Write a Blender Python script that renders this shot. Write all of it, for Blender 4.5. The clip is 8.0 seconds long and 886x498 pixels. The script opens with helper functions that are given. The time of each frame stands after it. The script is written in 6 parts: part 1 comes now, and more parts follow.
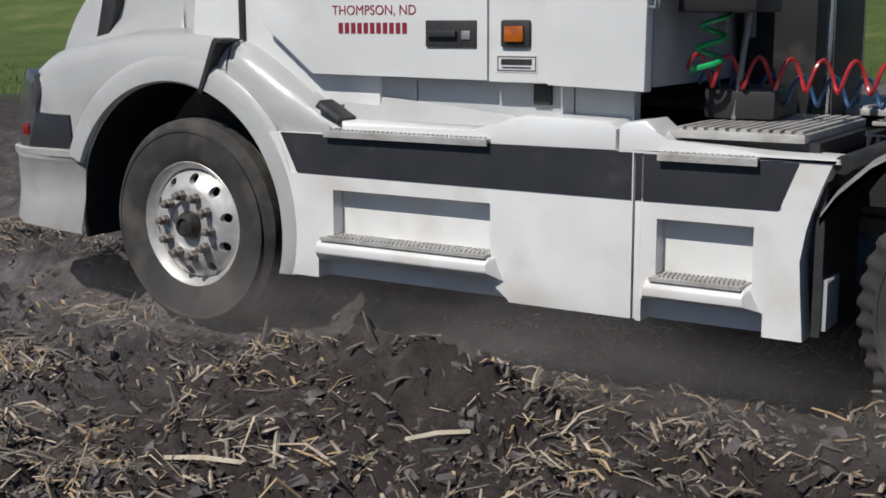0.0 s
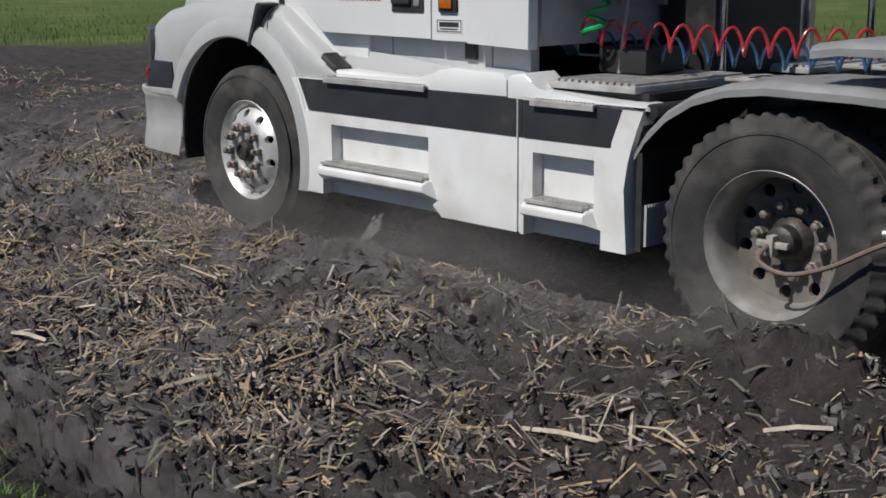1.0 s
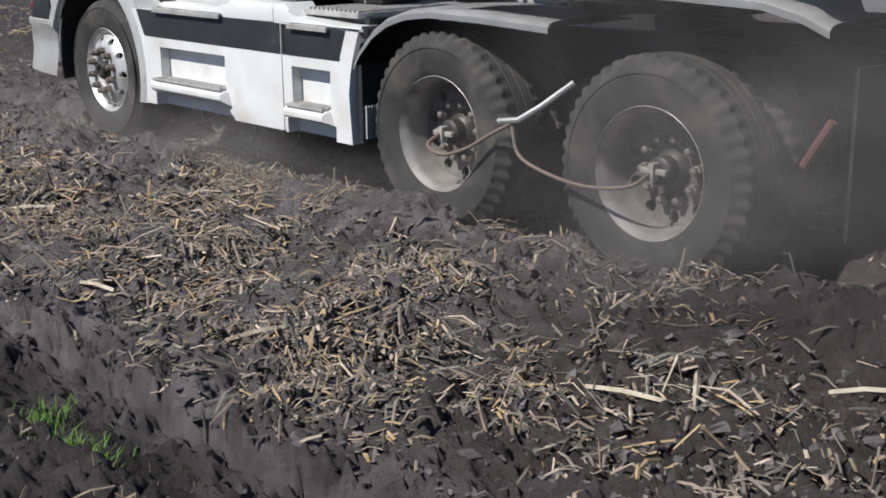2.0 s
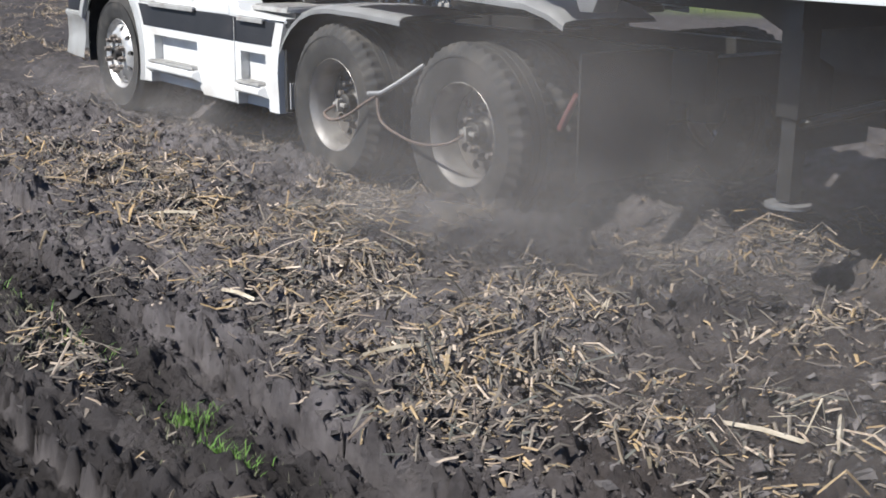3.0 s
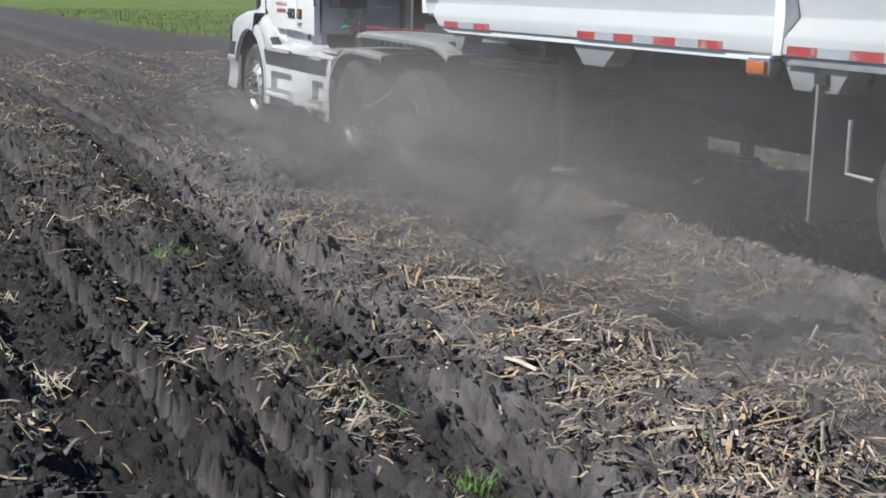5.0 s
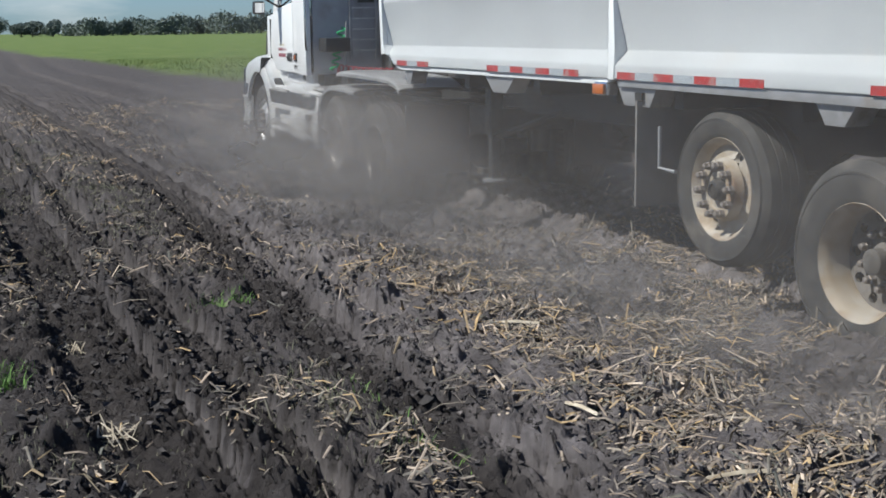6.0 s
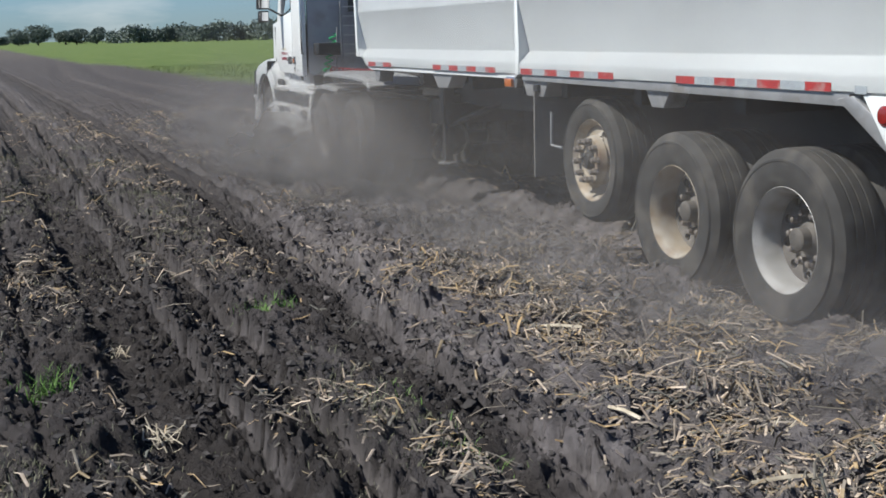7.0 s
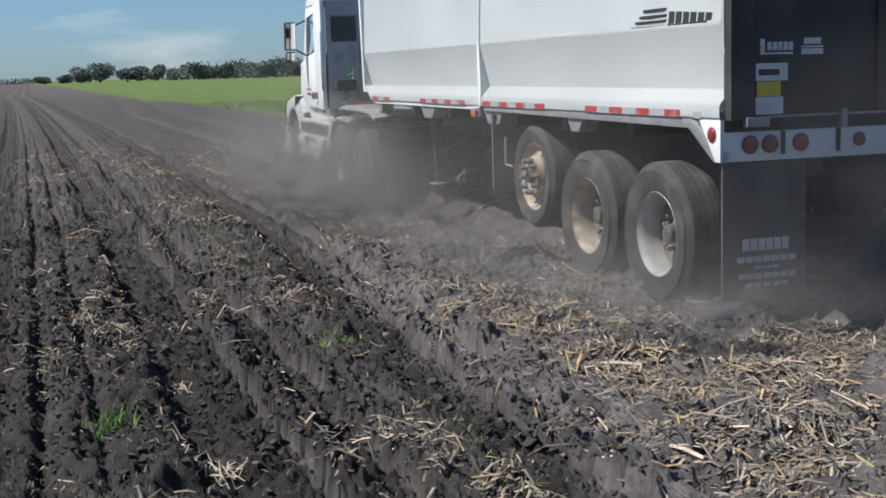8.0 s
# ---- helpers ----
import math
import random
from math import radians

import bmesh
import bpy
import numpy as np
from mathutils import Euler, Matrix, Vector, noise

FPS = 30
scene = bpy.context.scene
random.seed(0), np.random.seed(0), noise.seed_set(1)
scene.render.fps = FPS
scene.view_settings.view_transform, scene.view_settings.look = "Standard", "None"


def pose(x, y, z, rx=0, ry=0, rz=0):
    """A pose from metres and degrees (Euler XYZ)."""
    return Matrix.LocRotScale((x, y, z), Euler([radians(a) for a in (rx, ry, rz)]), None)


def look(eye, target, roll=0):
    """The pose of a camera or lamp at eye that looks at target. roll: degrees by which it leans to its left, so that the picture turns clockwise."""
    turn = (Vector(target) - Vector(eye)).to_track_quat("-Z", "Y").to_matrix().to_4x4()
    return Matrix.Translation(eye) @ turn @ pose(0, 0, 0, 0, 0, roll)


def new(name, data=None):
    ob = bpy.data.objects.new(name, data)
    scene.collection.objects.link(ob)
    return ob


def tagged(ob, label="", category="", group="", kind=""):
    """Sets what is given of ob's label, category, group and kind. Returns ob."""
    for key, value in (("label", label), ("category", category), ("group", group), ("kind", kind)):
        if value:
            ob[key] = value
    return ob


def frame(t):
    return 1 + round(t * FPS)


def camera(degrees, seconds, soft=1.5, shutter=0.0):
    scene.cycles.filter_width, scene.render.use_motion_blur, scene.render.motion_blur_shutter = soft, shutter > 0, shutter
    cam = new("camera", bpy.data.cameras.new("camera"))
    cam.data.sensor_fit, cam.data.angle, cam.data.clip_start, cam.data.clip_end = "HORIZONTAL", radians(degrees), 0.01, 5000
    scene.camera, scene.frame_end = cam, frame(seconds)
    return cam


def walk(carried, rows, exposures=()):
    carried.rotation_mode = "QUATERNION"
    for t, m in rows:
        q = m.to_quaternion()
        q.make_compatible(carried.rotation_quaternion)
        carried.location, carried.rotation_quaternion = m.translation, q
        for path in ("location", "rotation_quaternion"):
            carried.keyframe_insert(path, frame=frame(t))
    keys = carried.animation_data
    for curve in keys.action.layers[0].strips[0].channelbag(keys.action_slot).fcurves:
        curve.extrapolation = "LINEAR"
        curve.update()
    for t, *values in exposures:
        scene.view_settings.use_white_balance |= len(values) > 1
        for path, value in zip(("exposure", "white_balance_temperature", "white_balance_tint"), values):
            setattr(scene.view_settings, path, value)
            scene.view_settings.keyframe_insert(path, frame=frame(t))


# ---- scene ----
cam = camera(39.04, 8.0, soft=1.7)
# seconds, place, yaw, pitch, lean to the right
EYES = [
    (0.0, 0.0, 0.0, 1.386, 32.24, -10.5, 0.23), (0.5, -0.058, 0.035, 1.433, 39.41, -12.56, 0.37),
    (1.0, -0.094, -0.056, 1.481, 47.64, -12.67, 0.46), (1.2, -0.097, -0.065, 1.484, 49.16, -13.15, 0.94),
    (2.3, -0.137, -0.077, 1.541, 51.03, -15.73, -0.22), (2.5, -0.149, -0.088, 1.551, 52.2, -14.85, -1.25),
    (3.0, -0.173, -0.143, 1.558, 55.76, -14.6, -0.71), (3.5, -0.187, -0.185, 1.583, 59.58, -14.12, -1.27),
    (4.0, -0.176, -0.215, 1.589, 63.47, -12.83, -1.08), (5.5, -0.131, -0.294, 1.649, 69.39, -11.27, -0.2),
    (6.0, -0.124, -0.276, 1.66, 70.77, -10.05, 0.84), (6.5, -0.116, -0.284, 1.65, 71.49, -9.3, 1.08),
    (7.0, -0.124, -0.282, 1.658, 72.66, -9.82, 1.3), (7.5, -0.126, -0.292, 1.673, 74.18, -8.86, 1.41),
    (8.0, -0.114, -0.304, 1.678, 75.21, -8.2, 1.75)]
# seconds, place of the coupling on the ground, heading of the tractor, heading of the trailer
DRIVE = [
    (0.0, 0.172, 5.372, 180.0, 179.89), (0.5, -0.955, 5.315, 180.31, 180.12), (1.0, -2.063, 5.228, 180.77, 180.35),
    (1.2, -2.496, 5.187, 181.02, 180.45), (2.3, -4.986, 5.083, 182.9, 181.03), (2.5, -5.432, 5.054, 182.95, 181.11),
    (3.0, -6.535, 4.971, 182.75, 181.3), (3.5, -7.625, 4.885, 182.55, 181.48), (4.0, -8.732, 4.803, 182.15, 181.67),
    (5.5, -11.818, 4.47, 182.33, 182.59), (6.0, -12.87, 4.381, 182.2, 182.8), (6.5, -13.882, 4.305, 182.01, 182.88),
    (7.0, -14.946, 4.239, 181.84, 182.96), (7.5, -15.98, 4.164, 181.8, 182.99), (8.0, -16.985, 4.078, 181.87, 182.88)]
walk(cam, [(t, Matrix.Translation((x, y, z)) @ pose(0, 0, 0, 90 + p, 0, w) @ pose(0, 0, 0, 0, 0, -r)) for t, x, y, z, w, p, r in EYES],
     exposures=[(0.0, 0.08, 6680, 9), (1.2, 0.10, 6650, 9), (2.3, 0.70, 6500, 9), (4.2, 1.04, 6480, 7), (5.5, 0.88, 6430, 6), (6.4, 0.79, 6480, 6), (8.0, 0.86, 6560, 7)])

# ---- sky and sun ----
SUN_ELEVATION, SUN_AZIMUTH = 50, 188          # azimuth clockwise from +y
world = bpy.data.worlds.new("sky")
scene.world = world
world.use_nodes = True
wn, wl = world.node_tree.nodes, world.node_tree.links
sky = wn.new("ShaderNodeTexSky")
sky.sky_type, sky.sun_disc = "NISHITA", False
sky.sun_elevation, sky.sun_rotation = radians(SUN_ELEVATION), radians(SUN_AZIMUTH)
sky.dust_density, sky.air_density, sky.ozone_density = 0.2, 1.0, 3.0
cl = wn.new("ShaderNodeTexNoise")
cl.inputs["Scale"].default_value, cl.inputs["Detail"].default_value, cl.inputs["Roughness"].default_value = 3.2, 6, 0.55
clm = wn.new("ShaderNodeMapping")
clm.inputs["Scale"].default_value = (1, 1, 4.5)
clm.inputs["Location"].default_value = (0.35, 0.2, 0.5)
wtc = wn.new("ShaderNodeTexCoord")
wl.new(wtc.outputs["Generated"], clm.inputs["Vector"])
wl.new(clm.outputs["Vector"], cl.inputs["Vector"])
clr = wn.new("ShaderNodeValToRGB")
clr.color_ramp.elements[0].position, clr.color_ramp.elements[1].position = 0.56, 0.8
clr.color_ramp.elements[1].color = (0.85, 0.85, 0.85, 1)
wl.new(cl.outputs["Fac"], clr.inputs["Fac"])
wmix = wn.new("ShaderNodeMix")
wmix.data_type = "RGBA"
wmix.inputs["B"].default_value = (7.0, 7.0, 7.1, 1)
wl.new(clr.outputs["Color"], wmix.inputs["Factor"])
tint = wn.new("ShaderNodeMix")
tint.data_type, tint.blend_type = "RGBA", "MULTIPLY"
tint.inputs["Factor"].default_value = 1.0
low = wn.new("ShaderNodeSeparateXYZ")
wl.new(wtc.outputs["Generated"], low.inputs[0])
rise = wn.new("ShaderNodeMapRange")
rise.inputs["From Min"].default_value, rise.inputs["From Max"].default_value = 0.0, 0.3
wl.new(low.outputs["Z"], rise.inputs["Value"])
hue = wn.new("ShaderNodeMix")
hue.data_type = "RGBA"
hue.inputs["A"].default_value, hue.inputs["B"].default_value = (0.37, 0.53, 0.81, 1), (0.56, 0.68, 0.84, 1)
wl.new(rise.outputs["Result"], hue.inputs["Factor"])
wl.new(hue.outputs["Result"], tint.inputs["B"])
wl.new(sky.outputs["Color"], tint.inputs["A"])
wl.new(tint.outputs["Result"], wmix.inputs["A"])
wl.new(wmix.outputs["Result"], wn["Background"].inputs["Color"])
wn["Background"].inputs["Strength"].default_value = 0.07
sun = new("sun", bpy.data.lights.new("sun", "SUN"))
sun.data.energy, sun.data.angle, sun.data.color = 4.4, radians(0.6), (1.0, 0.97, 0.93)
sa, se = radians(SUN_AZIMUTH), radians(SUN_ELEVATION)
sun_dir = Vector((math.sin(sa) * math.cos(se), math.cos(sa) * math.cos(se), math.sin(se)))
sun.matrix_world = look(sun_dir * 60, (0, 0, 0))


# ---- materials ----
def surf(name, a, b, scale=6.0, rough=0.5, metal=0.0, bump=0.0, bscale=60.0, grit=None, grit_at=0.62, island=None, stretch=None, coat=0.0, spec=None):
    """Two tones over noise, optional dirt at a second scale, fine relief."""
    m = bpy.data.materials.new(name)
    m.use_nodes = True
    n, l = m.node_tree.nodes, m.node_tree.links
    bs = n["Principled BSDF"]
    tc = n.new("ShaderNodeTexCoord")
    src = tc.outputs["Object"]
    if stretch:
        mp = n.new("ShaderNodeMapping")
        mp.inputs["Scale"].default_value = stretch
        l.new(src, mp.inputs["Vector"])
        src = mp.outputs["Vector"]

    def tex(s, detail=5.0):
        t = n.new("ShaderNodeTexNoise")
        t.inputs["Scale"].default_value, t.inputs["Detail"].default_value = s, detail
        l.new(src, t.inputs["Vector"])
        return t.outputs["Fac"]

    def ramp(fac, p0, p1, c0=(0, 0, 0, 1), c1=(1, 1, 1, 1)):
        r = n.new("ShaderNodeValToRGB")
        e = r.color_ramp.elements
        e[0].position, e[1].position, e[0].color, e[1].color = p0, p1, c0, c1
        l.new(fac, r.inputs["Fac"])
        return r.outputs["Color"]

    def mix(fac, c0, c1):
        x = n.new("ShaderNodeMix")
        x.data_type = "RGBA"
        for s, v in (("Factor", fac), ("A", c0), ("B", c1)):
            if isinstance(v, tuple):
                x.inputs[s].default_value = (*v, 1)
            else:
                l.new(v, x.inputs[s])
        return x.outputs["Result"]
    col = mix(ramp(tex(scale), 0.35, 0.65), a, b)
    if island:
        g = n.new("ShaderNodeNewGeometry")
        r = n.new("ShaderNodeValToRGB")
        r.color_ramp.interpolation = "LINEAR"
        e = r.color_ramp.elements
        while len(e) < len(island):
            e.new(0.5)
        for i, c in enumerate(island):
            e[i].position, e[i].color = i / (len(island) - 1), (*c, 1)
        l.new(g.outputs["Random Per Island"], r.inputs["Fac"])
        mm = n.new("ShaderNodeMix")
        mm.data_type, mm.blend_type = "RGBA", "MULTIPLY"
        mm.inputs["Factor"].default_value = 1.0
        l.new(r.outputs["Color"], mm.inputs["A"])
        l.new(col, mm.inputs["B"])
        col = mm.outputs["Result"]
    rr = None
    if grit:
        gf = ramp(tex(scale * 0.37 + 1.3, 8.0), grit_at, grit_at + 0.2)
        col = mix(gf, col, grit)
        rr = mix(gf, (rough,) * 3, (min(0.95, rough + 0.4),) * 3)
    l.new(col, bs.inputs["Base Color"])
    bs.inputs["Roughness"].default_value, bs.inputs["Metallic"].default_value = rough, metal
    if rr:
        l.new(rr, bs.inputs["Roughness"])
    if coat:
        bs.inputs["Coat Weight"].default_value, bs.inputs["Coat Roughness"].default_value = coat, 0.15
    if spec is not None:
        bs.inputs["Specular IOR Level"].default_value = spec
    if bump:
        bp = n.new("ShaderNodeBump")
        bp.inputs["Strength"].default_value, bp.inputs["Distance"].default_value = bump, 0.01
        l.new(tex(bscale), bp.inputs["Height"])
        l.new(bp.outputs["Normal"], bs.inputs["Normal"])
    return m


def clear(name, tint, rough=0.03):
    m = surf(name, tint, tint, rough=rough)
    b = m.node_tree.nodes["Principled BSDF"]
    b.inputs["Transmission Weight"].default_value, b.inputs["IOR"].default_value = 1.0, 1.3
    return m


CROPBLADE = surf("young crop blade", (0.07, 0.115, 0.03), (0.11, 0.14, 0.045), 0.5, 0.7, spec=0.25, island=[(0.75, 0.8, 0.7), (1.1, 1.05, 1.0), (1.35, 1.2, 1.1), (0.9, 0.9, 0.8)])
# white rocker: the door's shade is in the grey, grime on top
ROCKER_SHADED = surf("white rocker paint greyed for shade", (0.42, 0.43, 0.44), (0.36, 0.365, 0.37), 4, 0.5, grit=(0.3, 0.28, 0.26), grit_at=0.6)
DUSTY = (0.33, 0.29, 0.25)
WHITE = surf("white paint", (0.70, 0.705, 0.70), (0.65, 0.655, 0.65), 2.5, 0.32, coat=0.3, grit=(0.55, 0.52, 0.48), grit_at=0.66, bump=0.02, bscale=9)
WHITE_LOW = surf("road-stained white paint", (0.68, 0.684, 0.68), (0.60, 0.595, 0.58), 3.5, 0.4, coat=0.15, grit=(0.48, 0.445, 0.40), grit_at=0.54, bump=0.03, bscale=14)
BODYWHITE = surf("white steel body paint", (0.66, 0.68, 0.68), (0.61, 0.628, 0.628), 1.2, 0.4, coat=0.15, grit=(0.6, 0.58, 0.55), grit_at=0.64, bump=0.03, bscale=3)
CHARCOAL = surf("charcoal stripe paint", (0.022, 0.023, 0.027), (0.032, 0.032, 0.036), 5, 0.42, grit=(0.09, 0.08, 0.075), grit_at=0.62)
BLACK = surf("black painted steel", (0.012, 0.012, 0.013), (0.022, 0.021, 0.02), 4, 0.5, grit=(0.07, 0.06, 0.052), grit_at=0.58, bump=0.05)
GATE = surf("black tailgate paint", (0.026, 0.025, 0.0245), (0.045, 0.042, 0.040), 2.5, 0.55, grit=(0.10, 0.092, 0.085), grit_at=0.55)
PLASTIC = surf("black plastic", (0.018, 0.018, 0.019), (0.03, 0.03, 0.03), 20, 0.55, bump=0.1, bscale=200)
RUBBER = surf("dusty tyre rubber", (0.022, 0.021, 0.0205), (0.036, 0.034, 0.032), 9, 0.85, grit=(0.07, 0.063, 0.056), grit_at=0.5, bump=0.2, bscale=80)
FLAP = surf("black rubber flap", (0.045, 0.043, 0.041), (0.075, 0.070, 0.066), 4, 0.7, grit=(0.10, 0.092, 0.084), grit_at=0.5, bump=0.06, bscale=30)
DUSTYFLAP = surf("dust-coated rubber flap", (0.10, 0.094, 0.09), (0.15, 0.14, 0.132), 4, 0.85, grit=(0.19, 0.175, 0.16), grit_at=0.5, bump=0.06, bscale=30)
ALLOY = surf("brushed aluminium", (0.60, 0.59, 0.575), (0.47, 0.46, 0.445), 14, 0.44, 0.5, grit=(0.3, 0.27, 0.24), grit_at=0.62, bump=0.06, bscale=50)
DIRTY_ALLOY = surf("dirt-hazed aluminium barrel", (0.42, 0.40, 0.375), (0.27, 0.25, 0.232), 7, 0.45, 0.5, grit=(0.16, 0.14, 0.125), grit_at=0.52, bump=0.08, bscale=40)
DULL_ALLOY = surf("dull aluminium tread plate", (0.46, 0.45, 0.43), (0.34, 0.33, 0.315), 12, 0.5, 0.3, grit=(0.24, 0.215, 0.19), grit_at=0.55, bump=0.3, bscale=90)
FENDER = surf("pale dusty fender metal", (0.56, 0.56, 0.56), (0.46, 0.46, 0.455), 5, 0.4, 0.25, grit=(0.36, 0.33, 0.3), grit_at=0.58)
CHROME = surf("chrome", (0.75, 0.75, 0.76), (0.68, 0.68, 0.69), 8, 0.15, 1.0)
RUSTY = surf("rust-stained cream wheel paint", (0.36, 0.33, 0.285), (0.27, 0.205, 0.13), 7, 0.6, 0.1, grit=(0.15, 0.09, 0.055), grit_at=0.52, bump=0.1)
STEELWHITE = surf("dusty white wheel paint", (0.40, 0.39, 0.375), (0.30, 0.29, 0.275), 9, 0.5, 0.1, grit=(0.3, 0.26, 0.22), grit_at=0.55, bump=0.08)
DISC = surf("dirt-caked wheel disc", (0.09, 0.08, 0.072), (0.16, 0.145, 0.13), 9, 0.8, 0.1, grit=(0.05, 0.045, 0.04), grit_at=0.5, bump=0.2)
NUT = surf("dusty nut steel", (0.15, 0.125, 0.108), (0.26, 0.235, 0.215), 40, 0.6, 0.5)
GREASE = surf("greasy hub", (0.025, 0.023, 0.021), (0.06, 0.055, 0.05), 25, 0.5, 0.3, bump=0.2)
GREYSTEEL = surf("grey galvanised steel", (0.34, 0.34, 0.345), (0.26, 0.26, 0.262), 9, 0.5, 0.5, grit=(0.2, 0.17, 0.15), grit_at=0.6)
# plain grey for ribs; on the white cab's back it holds the shade
GREY_PANEL = surf("grey ribs and shade-toned cab back", (0.40, 0.40, 0.41), (0.33, 0.33, 0.34), 3, 0.5, grit=(0.26, 0.24, 0.22), grit_at=0.55)
RED = surf("red reflective tape", (0.32, 0.028, 0.027), (0.25, 0.026, 0.026), 30, 0.4, grit=(0.27, 0.16, 0.15), grit_at=0.5)
SILVER = surf("silver reflective tape", (0.30, 0.33, 0.35), (0.25, 0.27, 0.29), 30, 0.35)
REDLENS = surf("red lamp lens", (0.22, 0.014, 0.012), (0.16, 0.011, 0.010), 30, 0.15, coat=0.6)
AMBER = surf("amber lamp lens", (0.42, 0.11, 0.012), (0.3, 0.07, 0.008), 30, 0.15, coat=0.6)
DULLRED = surf("dusty red paint", (0.17, 0.055, 0.048), (0.14, 0.06, 0.054), 20, 0.6)
# darker copy of AMBER, rear-face shade and dust put into the colour
SHADED_AMBER = surf("amber tail lens dimmed for shade and dust", (0.13, 0.035, 0.008), (0.10, 0.025, 0.007), 30, 0.2, coat=0.5)
REDHOSE = surf("red coiled hose", (0.40, 0.025, 0.03), (0.28, 0.02, 0.025), 30, 0.3)
BLUEHOSE = surf("blue coiled hose", (0.03, 0.08, 0.17), (0.02, 0.055, 0.12), 30, 0.3)
GREENHOSE = surf("green coiled cable", (0.01, 0.36, 0.12), (0.01, 0.28, 0.09), 30, 0.35)
TANHOSE = surf("tan inflation hose", (0.17, 0.12, 0.096), (0.13, 0.096, 0.08), 30, 0.6)
PALE = surf("dusty metal fitting", (0.36, 0.34, 0.315), (0.24, 0.225, 0.205), 30, 0.5)
GLASS = clear("tinted window glass", (0.45, 0.5, 0.5))
LENS = surf("clear headlamp lens", (0.05, 0.055, 0.06), (0.09, 0.09, 0.1), 20, 0.1, coat=0.8)
MIRROR = surf("mirror glass", (0.85, 0.86, 0.87), (0.85, 0.86, 0.87), 5, 0.02, 1.0)
CABIN = surf("dark cab interior trim", (0.05, 0.04, 0.036), (0.1, 0.07, 0.055), 6, 0.8)
INK_RED = surf("dark red lettering", (0.22, 0.012, 0.03), (0.2, 0.012, 0.03), 30, 0.5)
INK_BLACK = surf("black print", (0.02, 0.02, 0.02), (0.03, 0.03, 0.03), 30, 0.5)
INK_PALE = surf("worn pale print", (0.66, 0.66, 0.65), (0.42, 0.42, 0.41), 60, 0.7)
STICKER = surf("white sticker", (0.62, 0.62, 0.62), (0.55, 0.55, 0.55), 30, 0.5)
GOLD = surf("faded gold print", (0.42, 0.36, 0.22), (0.5, 0.46, 0.36), 60, 0.5)
YELLOW = surf("yellow sticker", (0.62, 0.48, 0.02), (0.55, 0.42, 0.02), 30, 0.5)
STRAW = surf("corn stalk litter", (1.0, 1.0, 1.0), (0.68, 0.65, 0.62), 40, 0.8, stretch=(1, 1, 1), spec=0.2,
             island=[(0.40, 0.318, 0.243), (0.13, 0.111, 0.104), (0.26, 0.228, 0.19), (0.085, 0.0755, 0.067), (0.58, 0.48, 0.385), (0.15, 0.130, 0.112), (0.46, 0.33, 0.18), (0.10, 0.102, 0.091), (0.20, 0.172, 0.15), (0.12, 0.124, 0.109)])
HUSK = surf("pale dried husk", (0.44, 0.39, 0.31), (0.30, 0.255, 0.19), 18, 0.75, spec=0.2, bump=0.2, bscale=120)
DAMPCLOD = surf("damp soil crumb", (0.0315, 0.0292, 0.02917), (0.0567, 0.0526, 0.05253), 14, 0.9, bump=0.5, bscale=70, spec=0.15, island=[(0.75, 0.75, 0.75), (1.4, 1.38, 1.36), (0.9, 0.9, 0.9), (1.7, 1.66, 1.62)])
CLOD = surf("dry soil clod", (0.07875, 0.072, 0.0714), (0.147, 0.135, 0.1336), 14, 0.95, bump=0.6, bscale=70, spec=0.15, island=[(0.7, 0.7, 0.7), (1.15, 1.12, 1.1), (0.85, 0.85, 0.85)])
BLADE = surf("fresh grass blade", (0.075, 0.17, 0.03), (0.11, 0.21, 0.05), 8, 0.6, spec=0.3, island=[(0.75, 0.8, 0.7), (1.1, 1.05, 1.0), (1.3, 1.15, 1.1), (0.9, 0.9, 0.8)])
DRYBLADE = surf("dusty dry grass blade", (0.135, 0.14, 0.098), (0.20, 0.195, 0.155), 8, 0.8, spec=0.2, island=[(0.7, 0.75, 0.6), (1.1, 1.05, 1.0), (0.9, 0.9, 0.85)])
BARK = surf("bark", (0.08, 0.06, 0.045), (0.12, 0.09, 0.07), 4, 0.9, bump=0.5, bscale=9)
# the pale grey-blue of distance haze is put into the leaf colour
HAZED_LEAF = surf("far tree foliage paled for haze", (0.125, 0.155, 0.142), (0.15, 0.175, 0.158), 0.6, 0.8, spec=0.15, island=[(0.75, 0.75, 0.8), (1.1, 1.1, 1.0), (0.9, 0.9, 0.95)])


